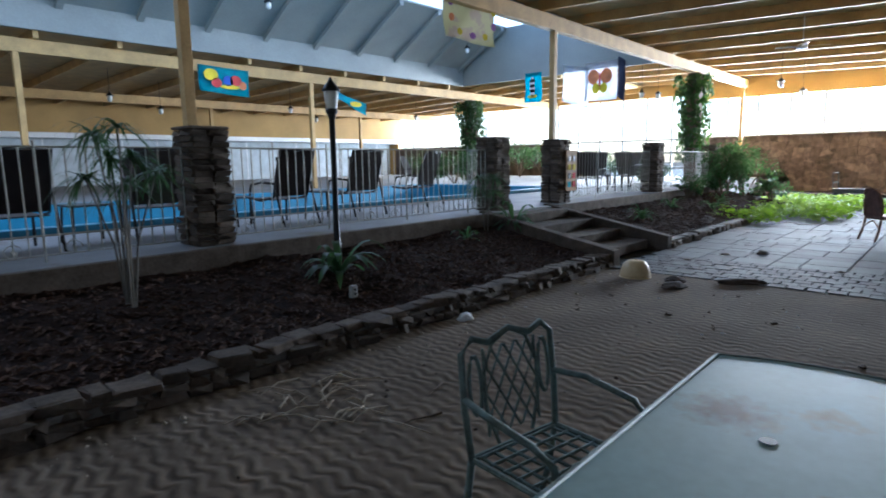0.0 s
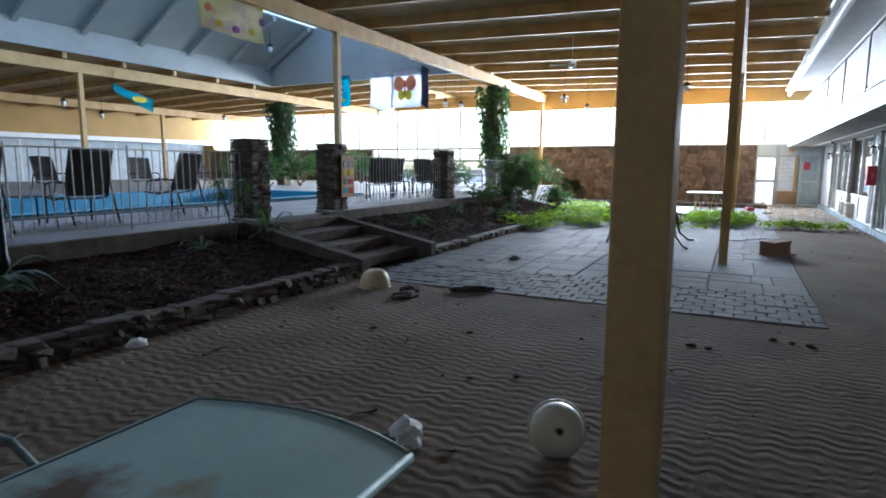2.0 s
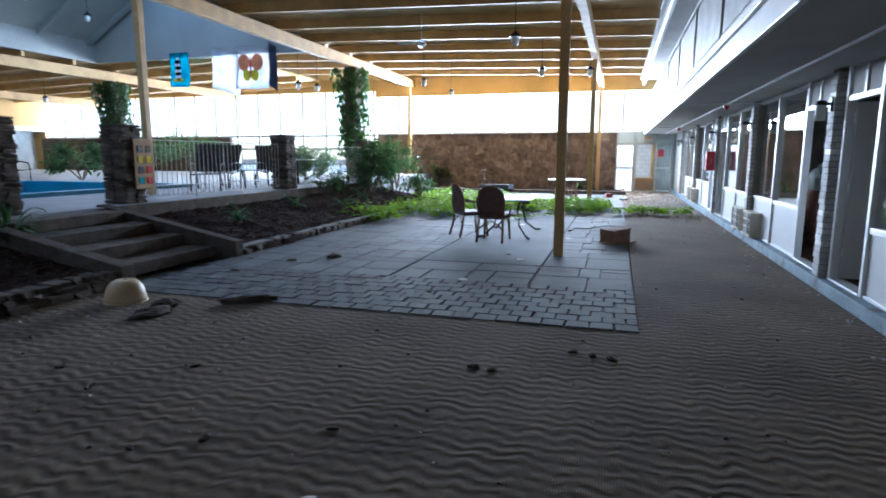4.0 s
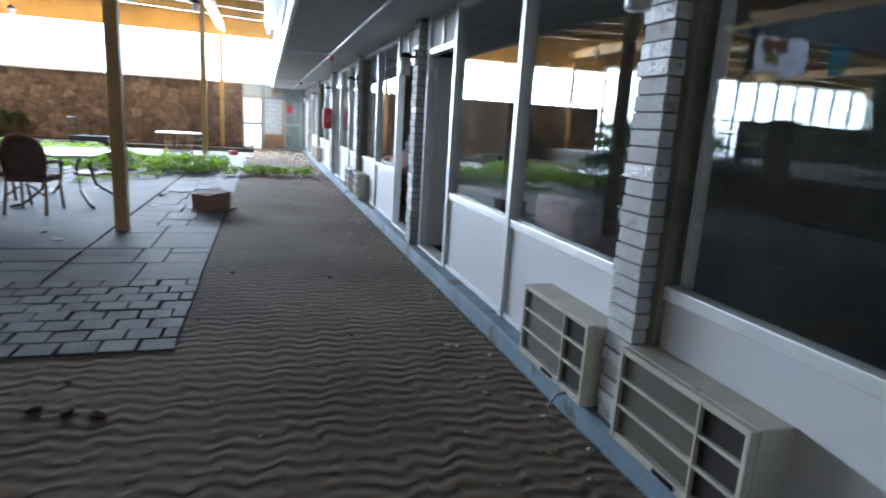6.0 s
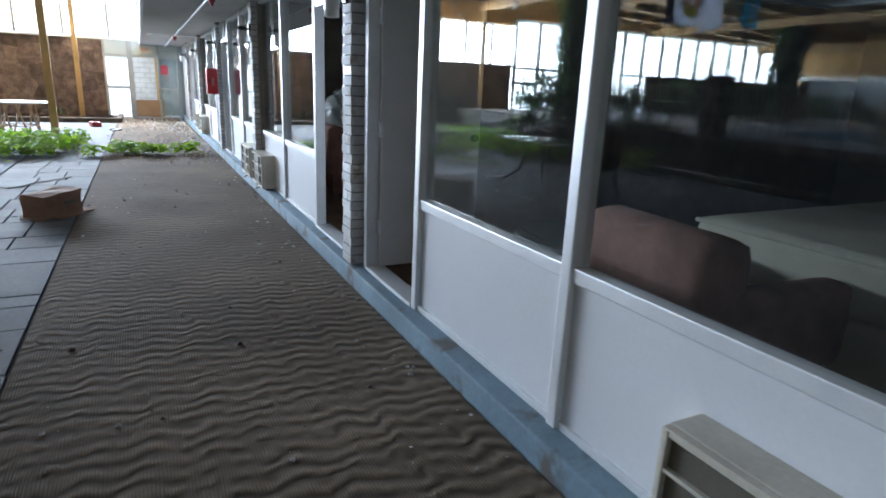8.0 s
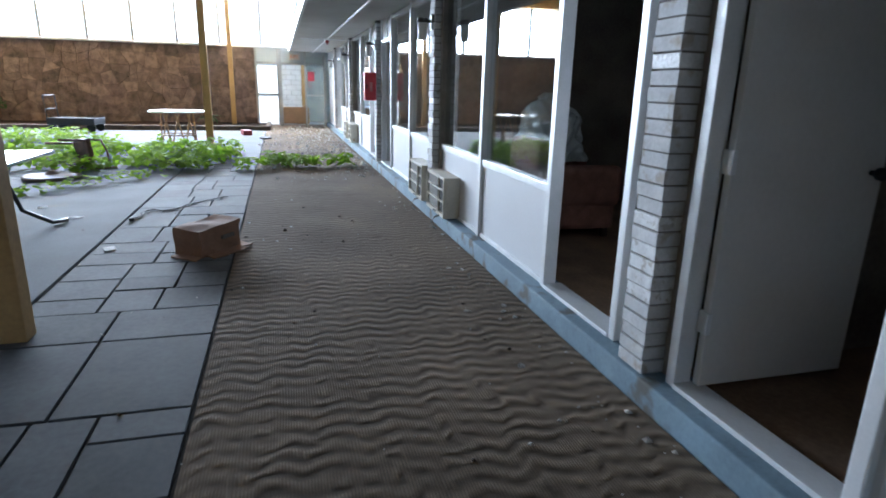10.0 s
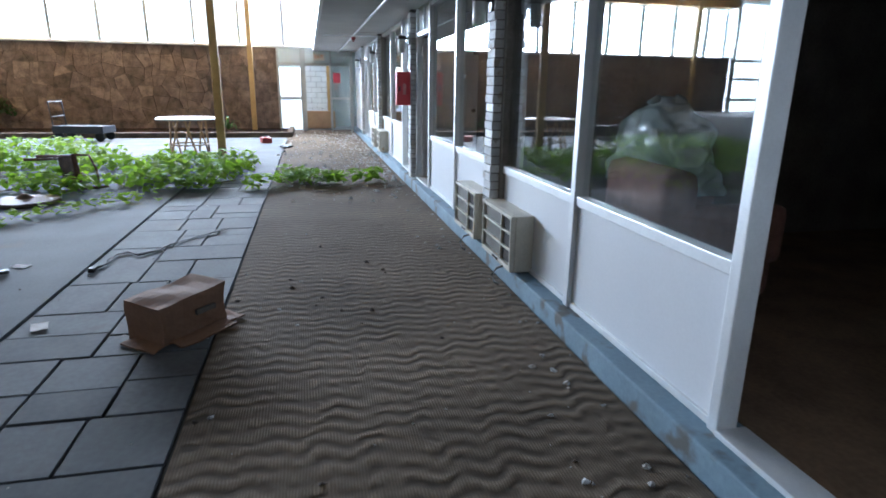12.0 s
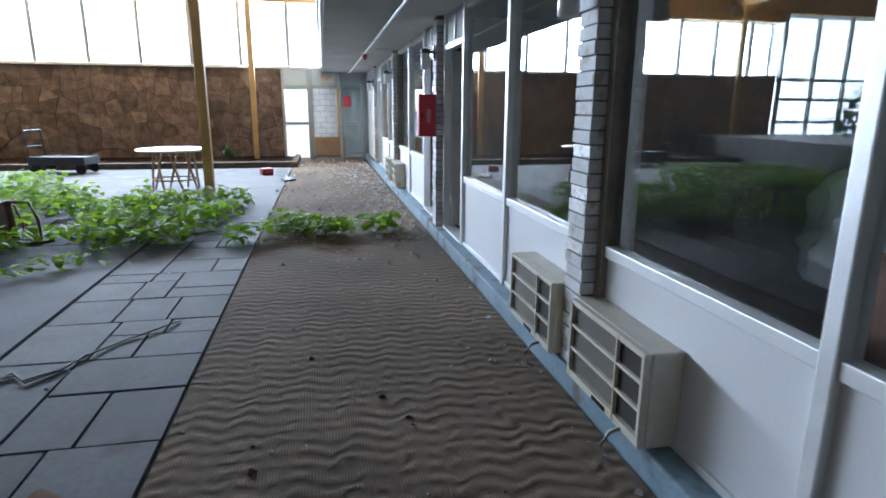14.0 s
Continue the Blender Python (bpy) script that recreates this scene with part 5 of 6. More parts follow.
fence(-3.20, 6.47, 2.69, 6.47)
fence(3.17, 6.47, 8.20, 6.47)
fence(10.95, 6.51, 15.37, 6.40)
fence(15.85, 6.40, 20.42, 6.47)
fence(8.44, 6.71, 9.04, 7.57)
fence(20.66, 6.67, 22.26, 7.47)


def sling_chair(at, turn, name="sling_chair"):
    """Pool chair with a tall mesh back; it faces +y before the turn."""
    ch = thing(name, at, "dark brown mesh sling chair at the pool", "chair", "pool chairs", turn)
    w = 0.31
    for s in (-1, 1):
        part("side_frame", tube(bmesh.new(), [(s * w, -0.42, 1.1), (s * w, -0.3, 0.78), (s * w, -0.2, 0.42), (s * w, 0.1, 0.36), (s * w, 0.42, 0.4)], 0.016, 8), FRAME_BRONZE, ch, "", True)
        part("armrest", tube(bmesh.new(), [(s * (w + 0.03), -0.28, 0.62), (s * (w + 0.05), 0.0, 0.64), (s * (w + 0.04), 0.28, 0.6), (s * (w + 0.02), 0.34, 0.5), (s * (w + 0.02), 0.36, 0.0)], 0.017, 8), FRAME_BRONZE, ch, "", True)
        part("back_leg", tube(bmesh.new(), [(s * (w + 0.02), -0.27, 0.62), (s * (w + 0.02), -0.36, 0.3), (s * (w + 0.02), -0.46, 0.0)], 0.017, 8), FRAME_BRONZE, ch, "", True)
    bm = bmesh.new()
    rows = []
    for y, z in ((-0.42, 1.09), (-0.36, 0.93), (-0.3, 0.78), (-0.24, 0.58), (-0.2, 0.43)):
        rows.append([bm.verts.new((x, y - 0.03 * (1 - (x / w) ** 2), z)) for x in np.linspace(-w, w, 7)])
    for a, b in zip(rows, rows[1:]):
        for i in range(6):
            bm.faces.new((a[i], a[i + 1], b[i + 1], b[i]))
    bmesh.ops.solidify(bm, geom=list(bm.faces), thickness=0.008)
    part("backrest", bm, SLING, ch, "stretched brown mesh")
    part("top_rail", tube(bmesh.new(), [(-w, -0.42, 1.1), (0, -0.45, 1.11), (w, -0.42, 1.1)], 0.016, 8), FRAME_BRONZE, ch, "", True)
    bm = boxed(-w, w, -0.2, 0.42, 0.375, 0.39)
    part("seat", bm, SLING, ch)
    return ch


first = sling_chair((1.3, 7.6, DECK_Z), 6)
for x, y, turn in ((2.88, 7.76, -8), (4.76, 7.72, 4), (6.44, 8.01, -5), (8.56, 8.55, 12), (14.62, 7.88, 118), (15.78, 8.3, 95), (17.18, 7.72, 150), (18.24, 8.38, 60), (5.81, 15.87, 170), (10.72, 16.29, 185), (13.41, 16.04, 165), (15.85, 15.87, 200), (-0.18, 7.88, 3)):
    copy_thing(first, pose(x, y, DECK_Z, 0, 0, turn))


def side_table(at):
    t = thing("pool_side_table", at, "small dark metal side table between pool chairs", "table", "pool side tables")
    part("tabletop", boxed(-0.24, 0.24, -0.24, 0.24, 0.44, 0.465, 0.008), FLAG, t)
    for sx in (-1, 1):
        for sy in (-1, 1):
            part("leg", tube(bmesh.new(), [(sx * 0.2, sy * 0.2, 0.45), (sx * 0.23, sy * 0.23, 0.0)], 0.014, 8), FRAME_BRONZE, t)
    return t


st = side_table((3.82, 7.57, DECK_Z))
for x, y in ((5.6, 7.8), (2.1, 7.8), (15.56, 7.57)):
    copy_thing(st, pose(x, y, DECK_Z))
pooltable = thing("round_pool_table", (17.73, 7.25, DECK_Z), "round white metal table at the pool fence", "table")
part("tabletop", lathe(bmesh.new(), [(0.52, 0.7), (0.54, 0.715), (0.52, 0.73)], 24), WHITE_PAINT, pooltable)
part("stem", lathe(bmesh.new(), [(0.24, 0), (0.05, 0.04), (0.035, 0.4), (0.05, 0.7)], 12), FRAME_BRONZE, pooltable)


# ---- patio set ----
def wicker_chair(at, turn):
    """Round-backed armchair; it faces +y before the turn."""
    ch = thing("wicker_chair", at, "red-brown wicker chair with rounded back and cane legs", "chair", "patio chairs", turn)
    bm = bmesh.new()
    pts = [(-0.21, 0.46), (-0.235, 0.6), (-0.235, 0.76), (-0.2, 0.88), (-0.12, 0.955), (0, 0.98), (0.12, 0.955), (0.2, 0.88), (0.235, 0.76), (0.235, 0.6), (0.21, 0.46)]
    front = [bm.verts.new((x, -0.22 - 0.12 * (z - 0.46) - 0.05 * (1 - (x / 0.24) ** 2), z)) for x, z in pts]
    bm.faces.new(front)
    bmesh.ops.solidify(bm, geom=list(bm.faces), thickness=0.03)
    part("backrest", bm, WICKER, ch)
    part("back_rim", tube(bmesh.new(), [(x, -0.225 - 0.12 * (z - 0.46) - 0.05 * (1 - (x / 0.24) ** 2), z) for x, z in pts], 0.022, 8), CANE, ch, "", True)
    part("seat", boxed(-0.25, 0.25, -0.24, 0.25, 0.4, 0.47, 0.03), WICKER, ch)
    for s in (-1, 1):
        part("front_leg", tube(bmesh.new(), [(s * 0.22, 0.22, 0.42), (s * 0.23, 0.24, 0.2), (s * 0.24, 0.26, 0.0)], 0.02, 8), CANE, ch, "", True)
        part("back_leg", tube(bmesh.new(), [(s * 0.21, -0.22, 0.45), (s * 0.22, -0.26, 0.2), (s * 0.23, -0.32, 0.0)], 0.022, 8), CANE, ch, "", True)
        part("brace", tube(bmesh.new(), [(s * 0.225, -0.26, 0.22), (s * 0.1, -0.24, 0.33), (s * 0.0, -0.23, 0.38)], 0.012, 6), CANE, ch, "", True)
        part("armrest", tube(bmesh.new(), [(s * 0.235, -0.26, 0.66), (s * 0.28, 0.0, 0.66), (s * 0.25, 0.2, 0.62), (s * 0.23, 0.23, 0.45)], 0.016, 8), CANE, ch, "", True)
    return ch


wicker_chair((12.72, 0.42, 0.012), -92)
wicker_chair((13.3, 1.0, 0.012), -140)
pt = thing("patio_table", (13.75, 0.3, 0.012), "pale glass-topped patio table on dark curled legs", "table")
part("tabletop", boxed(-0.8, 0.8, -0.46, 0.46, 0.69, 0.72, 0.012), GLASS_TOP, pt)
for sx in (-1, 1):
    for sy in (-1, 1):
        part("leg", tube(bmesh.new(), [(sx * 0.4, sy * 0.25, 0.69), (sx * 0.32, sy * 0.18, 0.5), (sx * 0.4, sy * 0.24, 0.2), (sx * 0.62, sy * 0.4, 0.03), (sx * 0.78, sy * 0.48, 0.02)], 0.02, 8), FRAME_BRONZE, pt, "", True)
part("stretcher", tube(bmesh.new(), [(-0.34, 0, 0.42), (0.34, 0, 0.42)], 0.014, 8), FRAME_BRONZE, pt)
drum = thing("round_tray", (17.5, 0.9, 0.012), "dark round umbrella base lying on the slab", "umbrella base")
part("base", lathe(bmesh.new(), [(0.36, 0.0), (0.38, 0.02), (0.36, 0.05), (0.1, 0.07), (0.03, 0.12)], 26), mat("brown_base", (0.12, 0.09, 0.07), 0.6, bump=0.2), drum)
fallen = copy_thing(bpy.data.objects["wicker_chair.001"], pose(18.35, 1.1, 0.2, 88, 10, 40))
fallen["label"] = "dark chair lying tipped over in the vine"

# ---- cardboard box, cable and paper by the walkway ----
carton = thing("cardboard_box", (13.2, -1.67, 0.0), "crushed brown cardboard box with torn flaps", "box", "", -38)
bm = bmesh.new()
box(bm, -0.24, 0.24, -0.14, 0.14, 0.0, 0.25)
bmesh.ops.subdivide_edges(bm, edges=list(bm.edges), cuts=5, use_grid_fill=True)
for v in bm.verts:
    v.co += 0.02 * Vector((noise.noise(v.co * 6), noise.noise(v.co * 6 + Vector((5, 0, 0))), 0.8 * noise.noise(v.co * 5 + Vector((0, 9, 0))) if v.co.z > 0.05 else 0))
    v.co.z += 0.05 * v.co.x if v.co.z > 0.15 else 0
part("body", bm, CARD, carton)
for x0, x1, y0, y1, ry in ((-0.33, -0.22, -0.17, 0.1, 18), (0.2, 0.32, -0.2, 0.08, -14), (-0.2, 0.2, -0.26, -0.13, 0)):
    bm = boxed(x0, x1, y0, y1, 0.006, 0.014)
    bmesh.ops.subdivide_edges(bm, edges=list(bm.edges), cuts=3, use_grid_fill=True)
    for v in bm.verts:
        v.co.z += 0.03 * abs(noise.noise(v.co * 9))
    part("flap", bm, CARD, carton, "torn cardboard flap")
part("hand_hole", boxed(-0.02, 0.12, -0.178, -0.16, 0.13, 0.16), DARK_WALL, carton, "dark cut-out")
cable = thing("power_cable", (0, 0, 0), "black power cable lying tangled on the flagstones", "cable")
pts = [(14.5, -0.78), (14.62, -0.84), (14.78, -0.8), (14.92, -0.84), (14.98, -0.92), (14.88, -1.0), (15.02, -1.12), (15.2, -1.22), (15.4, -1.34), (15.56, -1.5), (15.74, -1.62)]
part("cord", tube(bmesh.new(), [(x, y, 0.017 + 0.008 * (i % 2)) for i, (x, y) in enumerate(pts)], 0.006, 6), RUBBER, cable, "", True)
part("second_cord", tube(bmesh.new(), [(x + 0.03 * math.sin(i * 2.0), y + 0.03 * math.cos(i * 1.7), 0.02) for i, (x, y) in enumerate(pts[:8])], 0.006, 6), RUBBER, cable, "", True)
part("plug", boxed(14.44, 14.51, -0.81, -0.76, 0.012, 0.045, 0.008), RUBBER, cable)
for x, y, a in ((13.35, -0.85, 20), (14.7, -0.2, 70), (15.3, 0.3, 10), (9.3, 0.1, 40), (10.9, -0.35, 5)):
    sc = thing("paper_scrap", (x, y, 0.014), "small white scrap of paper on the paving", "paper", "paper scraps", a)
    bm = boxed(-0.06, 0.06, -0.045, 0.045, 0, 0.002)
    bmesh.ops.subdivide_edges(bm, edges=list(bm.edges), cuts=2, use_grid_fill=True)
    for v in bm.verts:
        v.co.z += 0.02 * abs(noise.noise(v.co * 20 + Vector((x, y, 0))))
    part("sheet", bm, PAPER, sc)

# ---- far end: trestle table, cart, red cabinet ----
tt = thing("trestle_table", (22.95, 0.0, 0), "round white table on crossed tan wooden legs", "table")
part("tabletop", lathe(bmesh.new(), [(0.6, 0.71), (0.62, 0.725), (0.6, 0.745)], 28), WHITE_PAINT, tt)
for k in range(8):
    a = k * math.pi / 4
    part("leg", tube(bmesh.new(), [(0.34 * math.cos(a), 0.34 * math.sin(a), 0.71), (0.4 * math.cos(a + 0.5), 0.4 * math.sin(a + 0.5), 0.0)], 0.02, 6), TAN_WOOD, tt)
part("ring", tube(bmesh.new(), [(0.38 * math.cos(a), 0.38 * math.sin(a), 0.2) for a in (2 * math.pi * k / 16 for k in range(17))], 0.016, 6), TAN_WOOD, tt)
cart = thing("luggage_cart", (26.2, 3.05, 0), "dark blue-grey flat cart with a tube handle", "cart", "", -8)
part("platform", boxed(-0.35, 0.35, -0.6, 0.6, 0.2, 0.36, 0.02), CART_BLUE, cart)
part("rim", tube(bmesh.new(), [(-0.34, -0.59, 0.365), (0.34, -0.59, 0.365), (0.34, 0.59, 0.365), (-0.34, 0.59, 0.365), (-0.34, -0.59, 0.365)], 0.016, 6), CART_BLUE, cart)
part("handle", tube(bmesh.new(), [(-0.3, 0.58, 0.3), (-0.3, 0.62, 0.95), (0.3, 0.62, 0.95), (0.3, 0.58, 0.3)], 0.02, 8), CART_BLUE, cart, "", True)
part("handle_bar", tube(bmesh.new(), [(-0.3, 0.6, 0.6), (0.3, 0.6, 0.6)], 0.014, 8), CART_BLUE, cart)
for x in (-0.28, 0.28):
    for y in (-0.48, 0.48):
        wh = lathe(bmesh.new(), [(0.1, -0.025), (0.115, -0.015), (0.115, 0.015), (0.1, 0.025)], 16)
        bmesh.ops.transform(wh, matrix=pose(x, y, 0.115, 0, 90, 0), verts=wh.verts)
        part("wheel", wh, DARK_METAL, cart)
strap_plant((28.4, -0.1, 0.08), 14, 0.55, 0.04, "small green plant at the stone wall", 1.0, SHRUB_LEAF)
shrub((29.2, 6.4, 0.05), 0.5, 1.1, 260, "dark bush against the stone wall", 0.16)
toy = thing("red_toolbox", (25.3, -1.38, 0), "small red and black case on the paving", "case", "", 15)
part("case", boxed(-0.18, 0.18, -0.12, 0.12, 0, 0.14, 0.02), RED_METAL, toy)
part("handle", tube(bmesh.new(), [(-0.08, 0, 0.13), (-0.06, 0, 0.19), (0.06, 0, 0.19), (0.08, 0, 0.13)], 0.01, 6), DARK_METAL, toy)
lump("black_sack", (24.1, -1.9, 0), (0.22, 0.14, 0.05), DARK_METAL, "flattened black plastic sheet on the paving", "sheet", seed=31, detail=3)
cab = thing("fire_cabinet", (18.17, -3.805, 1.17), "bright red fire extinguisher cabinet on the pillar", "fire cabinet")
part("case", boxed(-0.03, 0.1, -0.1, 0.1, 0, 0.46, 0.012), RED_PAINT, cab)
door = part("door", boxed(-0.042, -0.029, -0.097, 0.097, 0.004, 0.456, 0.004), RED_PAINT, cab)
part("bar_lettering", boxed(-0.049, -0.045, -0.035, 0.01, 0.15, 0.3, 0.001), RED_PALE, door, "faded paler lettering")
part("latch", boxed(-0.055, -0.045, 0.05, 0.07, 0.2, 0.26, 0.003), DARK_METAL, door)


def wall_light(x):
    wl = thing("wall_light", (x, WALL_Y + 0.092, 1.9), "white cylinder wall light on a dark bracket", "wall light", "pillar wall lights")
    part("shade", lathe(bmesh.new(), [(0.045, 0.0), (0.052, 0.01), (0.052, 0.17), (0.04, 0.185)], 18, (0, 0.1, 0)), LAMP_GLASS, wl, "white cylinder shade", True)
    part("cap", lathe(bmesh.new(), [(0.056, 0.17), (0.056, 0.215), (0.02, 0.225)], 18, (0, 0.1, 0)), FRAME_BRONZE, wl, "dark cap", True)
    part("bracket", boxed(-0.015, 0.015, 0.01, 0.06, 0.17, 0.2, 0.004), FRAME_BRONZE, wl)
    part("plate", boxed(-0.045, 0.045, -0.012, 0.015, 0.1, 0.26, 0.004), FRAME_BRONZE, wl)


for k, x in enumerate(PILLARS[2:]):
    wall_light(x)


# ---- hanging lamps, fan ----
def jar_lamp(x, y, z, top):
    jl = thing("pendant_lamp", (x, y, z), "white jar pendant lamp hanging on a thin rod", "lamp", "pendant lamps")
    part("glass", lathe(bmesh.new(), [(0.03, -0.12), (0.07, -0.08), (0.085, 0.0), (0.07, 0.08), (0.05, 0.1)], 14), LAMP_GLASS, jl, "frosted glass jar", True)
    part("cap", lathe(bmesh.new(), [(0.13, 0.08), (0.12, 0.1), (0.06, 0.15), (0.03, 0.2)], 14), DARK_METAL, jl, "dark cap", True)
    part("rod", tube(bmesh.new(), [(0, 0, 0.18), (0, 0, top - z)], 0.009, 6), DARK_METAL, jl)


for x, y, z in ((15.49, 0.58, 3.95), (20.52, 0.63, 3.95), (20.86, -0.75, 3.95), (21.92, 4.78, 3.95), (22.41, 9.07, 3.95), (25.47, 4.81, 3.95), (21.62, 9.38, 3.96), (7.38, 21.86, 3.86), (14.52, 21.86, 3.84), (22.22, 21.86, 3.83), (9.78, 23.6, 3.67), (17.12, 23.6, 3.65)):
    jar_lamp(x, y, z, roof_z(y) + 0.24)
jar_lamp(9.63, 15.45, 6.12, 7.4)
jar_lamp(18.68, 15.45, 6, 7.4)
fan = thing("ceiling_fan", (17.6, 3.4, 4.4), "white ceiling fan with four blades at rest", "fan")
part("motor", lathe(bmesh.new(), [(0.03, -0.08), (0.11, -0.05), (0.12, 0.03), (0.05, 0.08)], 16), WHITE_PAINT, fan)
part("rod", tube(bmesh.new(), [(0, 0, 0.05), (0, 0, 0.85)], 0.012, 6), WHITE_PAINT, fan)
for k in range(4):
    bm = boxed(0.14, 0.62, -0.06, 0.06, -0.01, 0.0, 0.003)
    bmesh.ops.transform(bm, matrix=pose(0, 0, 0, 0, 0, 90 * k + 20) @ pose(0, 0, 0, 10, 0, 0), verts=bm.verts)
    part("blade", bm, WHITE_PAINT, fan)


# ---- flags and banners ----
def banner(name, at, w, h, turn, material, label, droop=0.0, prints=(), cord=0.0):
    b = thing(name, at, label, "flag", "hanging flags", turn)
    bm = bmesh.new()
    nx, nz = 14, 10
    g = [[bm.verts.new((w * (i / nx - 0.5), 0.05 * math.sin(5.5 * i / nx + j * 0.4) * (j / nz + 0.25), -h * j / nz - droop * h * (i / nx - 0.5) * (1 if j else 0.6))) for j in range(nz + 1)] for i in range(nx + 1)]
    for i in range(nx):
        for j in range(nz):
            bm.faces.new((g[i][j], g[i + 1][j], g[i + 1][j + 1], g[i][j + 1]))
    bmesh.ops.solidify(bm, geom=list(bm.faces), thickness=0.004)
    part("cloth", bm, material, b, "", True)
    if cord:
        part("cord", tube(bmesh.new(), [(-w / 2, 0, droop * h * 0.3), (-w / 2, 0.02, droop * h * 0.3 + cord)], 0.006, 5), DARK_METAL, b)
    for x, z, rx, rz, m in prints:
        bm = bmesh.new()
        pts = []
        for side in (-0.075, -0.07):
            pts.append([bm.verts.new((x * w + rx * w * math.cos(a), side, -h * z - droop * h * x + rz * h * math.sin(a))) for a in (2 * math.pi * k / 14 for k in range(14))])
        bm.faces.new(pts[0])
        bm.faces.new(pts[1][::-1])
        for k in range(14):
            bm.faces.new((pts[0][k], pts[0][(k + 1) % 14], pts[1][(k + 1) % 14], pts[1][k]))
        part("print", bm, m, b)
    return b


banner("banner", (9.27, 17.58, 4.58), 1.68, 0.81, 0, FLAG_TEAL, "teal banner with bright painted shapes on the beam", 0.12, ((-0.28, 0.35, 0.14, 0.22, YELLOW), (-0.18, 0.62, 0.1, 0.18, RED_PRINT), (0.05, 0.5, 0.1, 0.2, BLUE_PRINT), (0.2, 0.45, 0.12, 0.2, RED_PRINT), (0.34, 0.6, 0.08, 0.16, ORANGE_PRINT), (0.08, 0.72, 0.2, 0.08, YELLOW)))
banner("welcome_flag", (9.59, 7.92, 5.01), 1.49, 0.97, -6, FLAG_YELLOW, "pale yellow flag with a flowered border", 0.05, ((-0.42, 0.3, 0.05, 0.08, PURPLE), (-0.4, 0.6, 0.05, 0.08, ORANGE_PRINT), (-0.25, 0.85, 0.05, 0.07, YELLOW), (0.0, 0.88, 0.06, 0.07, PURPLE), (0.25, 0.85, 0.05, 0.07, YELLOW), (0.42, 0.6, 0.05, 0.08, PURPLE), (0.42, 0.3, 0.05, 0.08, YELLOW)))
banner("lighthouse_flag", (20.54, 13.5, 5.11), 0.8, 1.18, -90, FLAG_TEAL, "teal flag with a black and white tower", 0.0, ((0.0, 0.5, 0.16, 0.36, PAPER), (0.0, 0.28, 0.17, 0.06, BLACK_PRINT), (0.0, 0.45, 0.17, 0.06, BLACK_PRINT), (0.0, 0.62, 0.17, 0.06, BLACK_PRINT), (0.0, 0.8, 0.3, 0.06, YELLOW)))
banner("white_flag", (20.54, 11.58, 5.13), 1.1, 1.44, -90, FLAG_WHITE, "white flag hanging limp near the pool window", 0.25)
banner("butterfly_flag", (20.54, 10.52, 5.18), 1.3, 1.4, -90, FLAG_WHITE, "white flag with an orange butterfly", 0.0, ((-0.2, 0.38, 0.18, 0.2, ORANGE_PRINT), (0.2, 0.38, 0.18, 0.2, ORANGE_PRINT), (-0.12, 0.68, 0.12, 0.14, YELLOW), (0.12, 0.68, 0.12, 0.14, YELLOW), (0.0, 0.5, 0.03, 0.25, RED_PRINT)))
banner("dark_flag", (20.54, 9.7, 5.22), 0.29, 1.46, -90, mat("dark_blue_cloth", (0.06, 0.07, 0.12), 0.85, bump=0.05), "dark blue cloth hanging beside the flags", 0.2)
banner("torn_flag", (14.36, 17.58, 4), 1.44, 0.34, 0, FLAG_TEAL, "twisted green and teal flag hanging by one corner", 1.6, ((0.1, 0.5, 0.2, 0.3, YELLOW),), 0.5)

# ---- inside the rooms ----
def armchair(at, turn, w=0.41):
    a = thing("armchair", at, "rose-brown velour armchair with its back to the window", "armchair", "room armchairs", turn)
    part("base", boxed(-w + 0.05, w - 0.05, -0.36, 0.36, 0.08, 0.4, 0.05), ROSE, a)
    part("seat", boxed(-w + 0.13, w - 0.13, -0.26, 0.36, 0.38, 0.5, 0.05), ROSE, a)
    part("backrest", boxed(-w + 0.01, w - 0.01, -0.42, -0.2, 0.3, 0.87, 0.1), ROSE, a, "", True)
    for s in (-1, 1):
        part("armrest", boxed(s * (w - 0.08) - 0.08, s * (w - 0.08) + 0.08, -0.34, 0.38, 0.3, 0.66, 0.06), ROSE, a, "", True)
    for sx in (-1, 1):
        for sy in (-1, 1):
            part("foot", boxed(sx * (w - 0.12) - 0.03, sx * (w - 0.12) + 0.03, sy * 0.3 - 0.03, sy * 0.3 + 0.03, 0.0, 0.085, 0.006), DARK_WOOD, a)
    return a


def bed_set(x0, x1, y0, y1):
    b = thing("bed", ((x0 + x1) / 2, (y0 + y1) / 2, 0.13), "bare bed with a cream quilted mattress", "bed", "room beds")
    w, d = (x1 - x0) / 2, (y1 - y0) / 2
    part("base", boxed(-w, w, -d, d, 0.0, 0.5, 0.03), MATTRESS, b)
    m = part("mattress", boxed(-w - 0.01, w + 0.01, -d - 0.01, d + 0.01, 0.5, 0.78, 0.07), MATTRESS, b, "quilted cream mattress", True)
    bm = bmesh.new()
    tube(bm, [(-w, -d, 0.75), (w, -d, 0.75), (w, d, 0.75), (-w, d, 0.75), (-w, -d, 0.75)], 0.012, 6)
    part("piping", bm, MATTRESS, m)


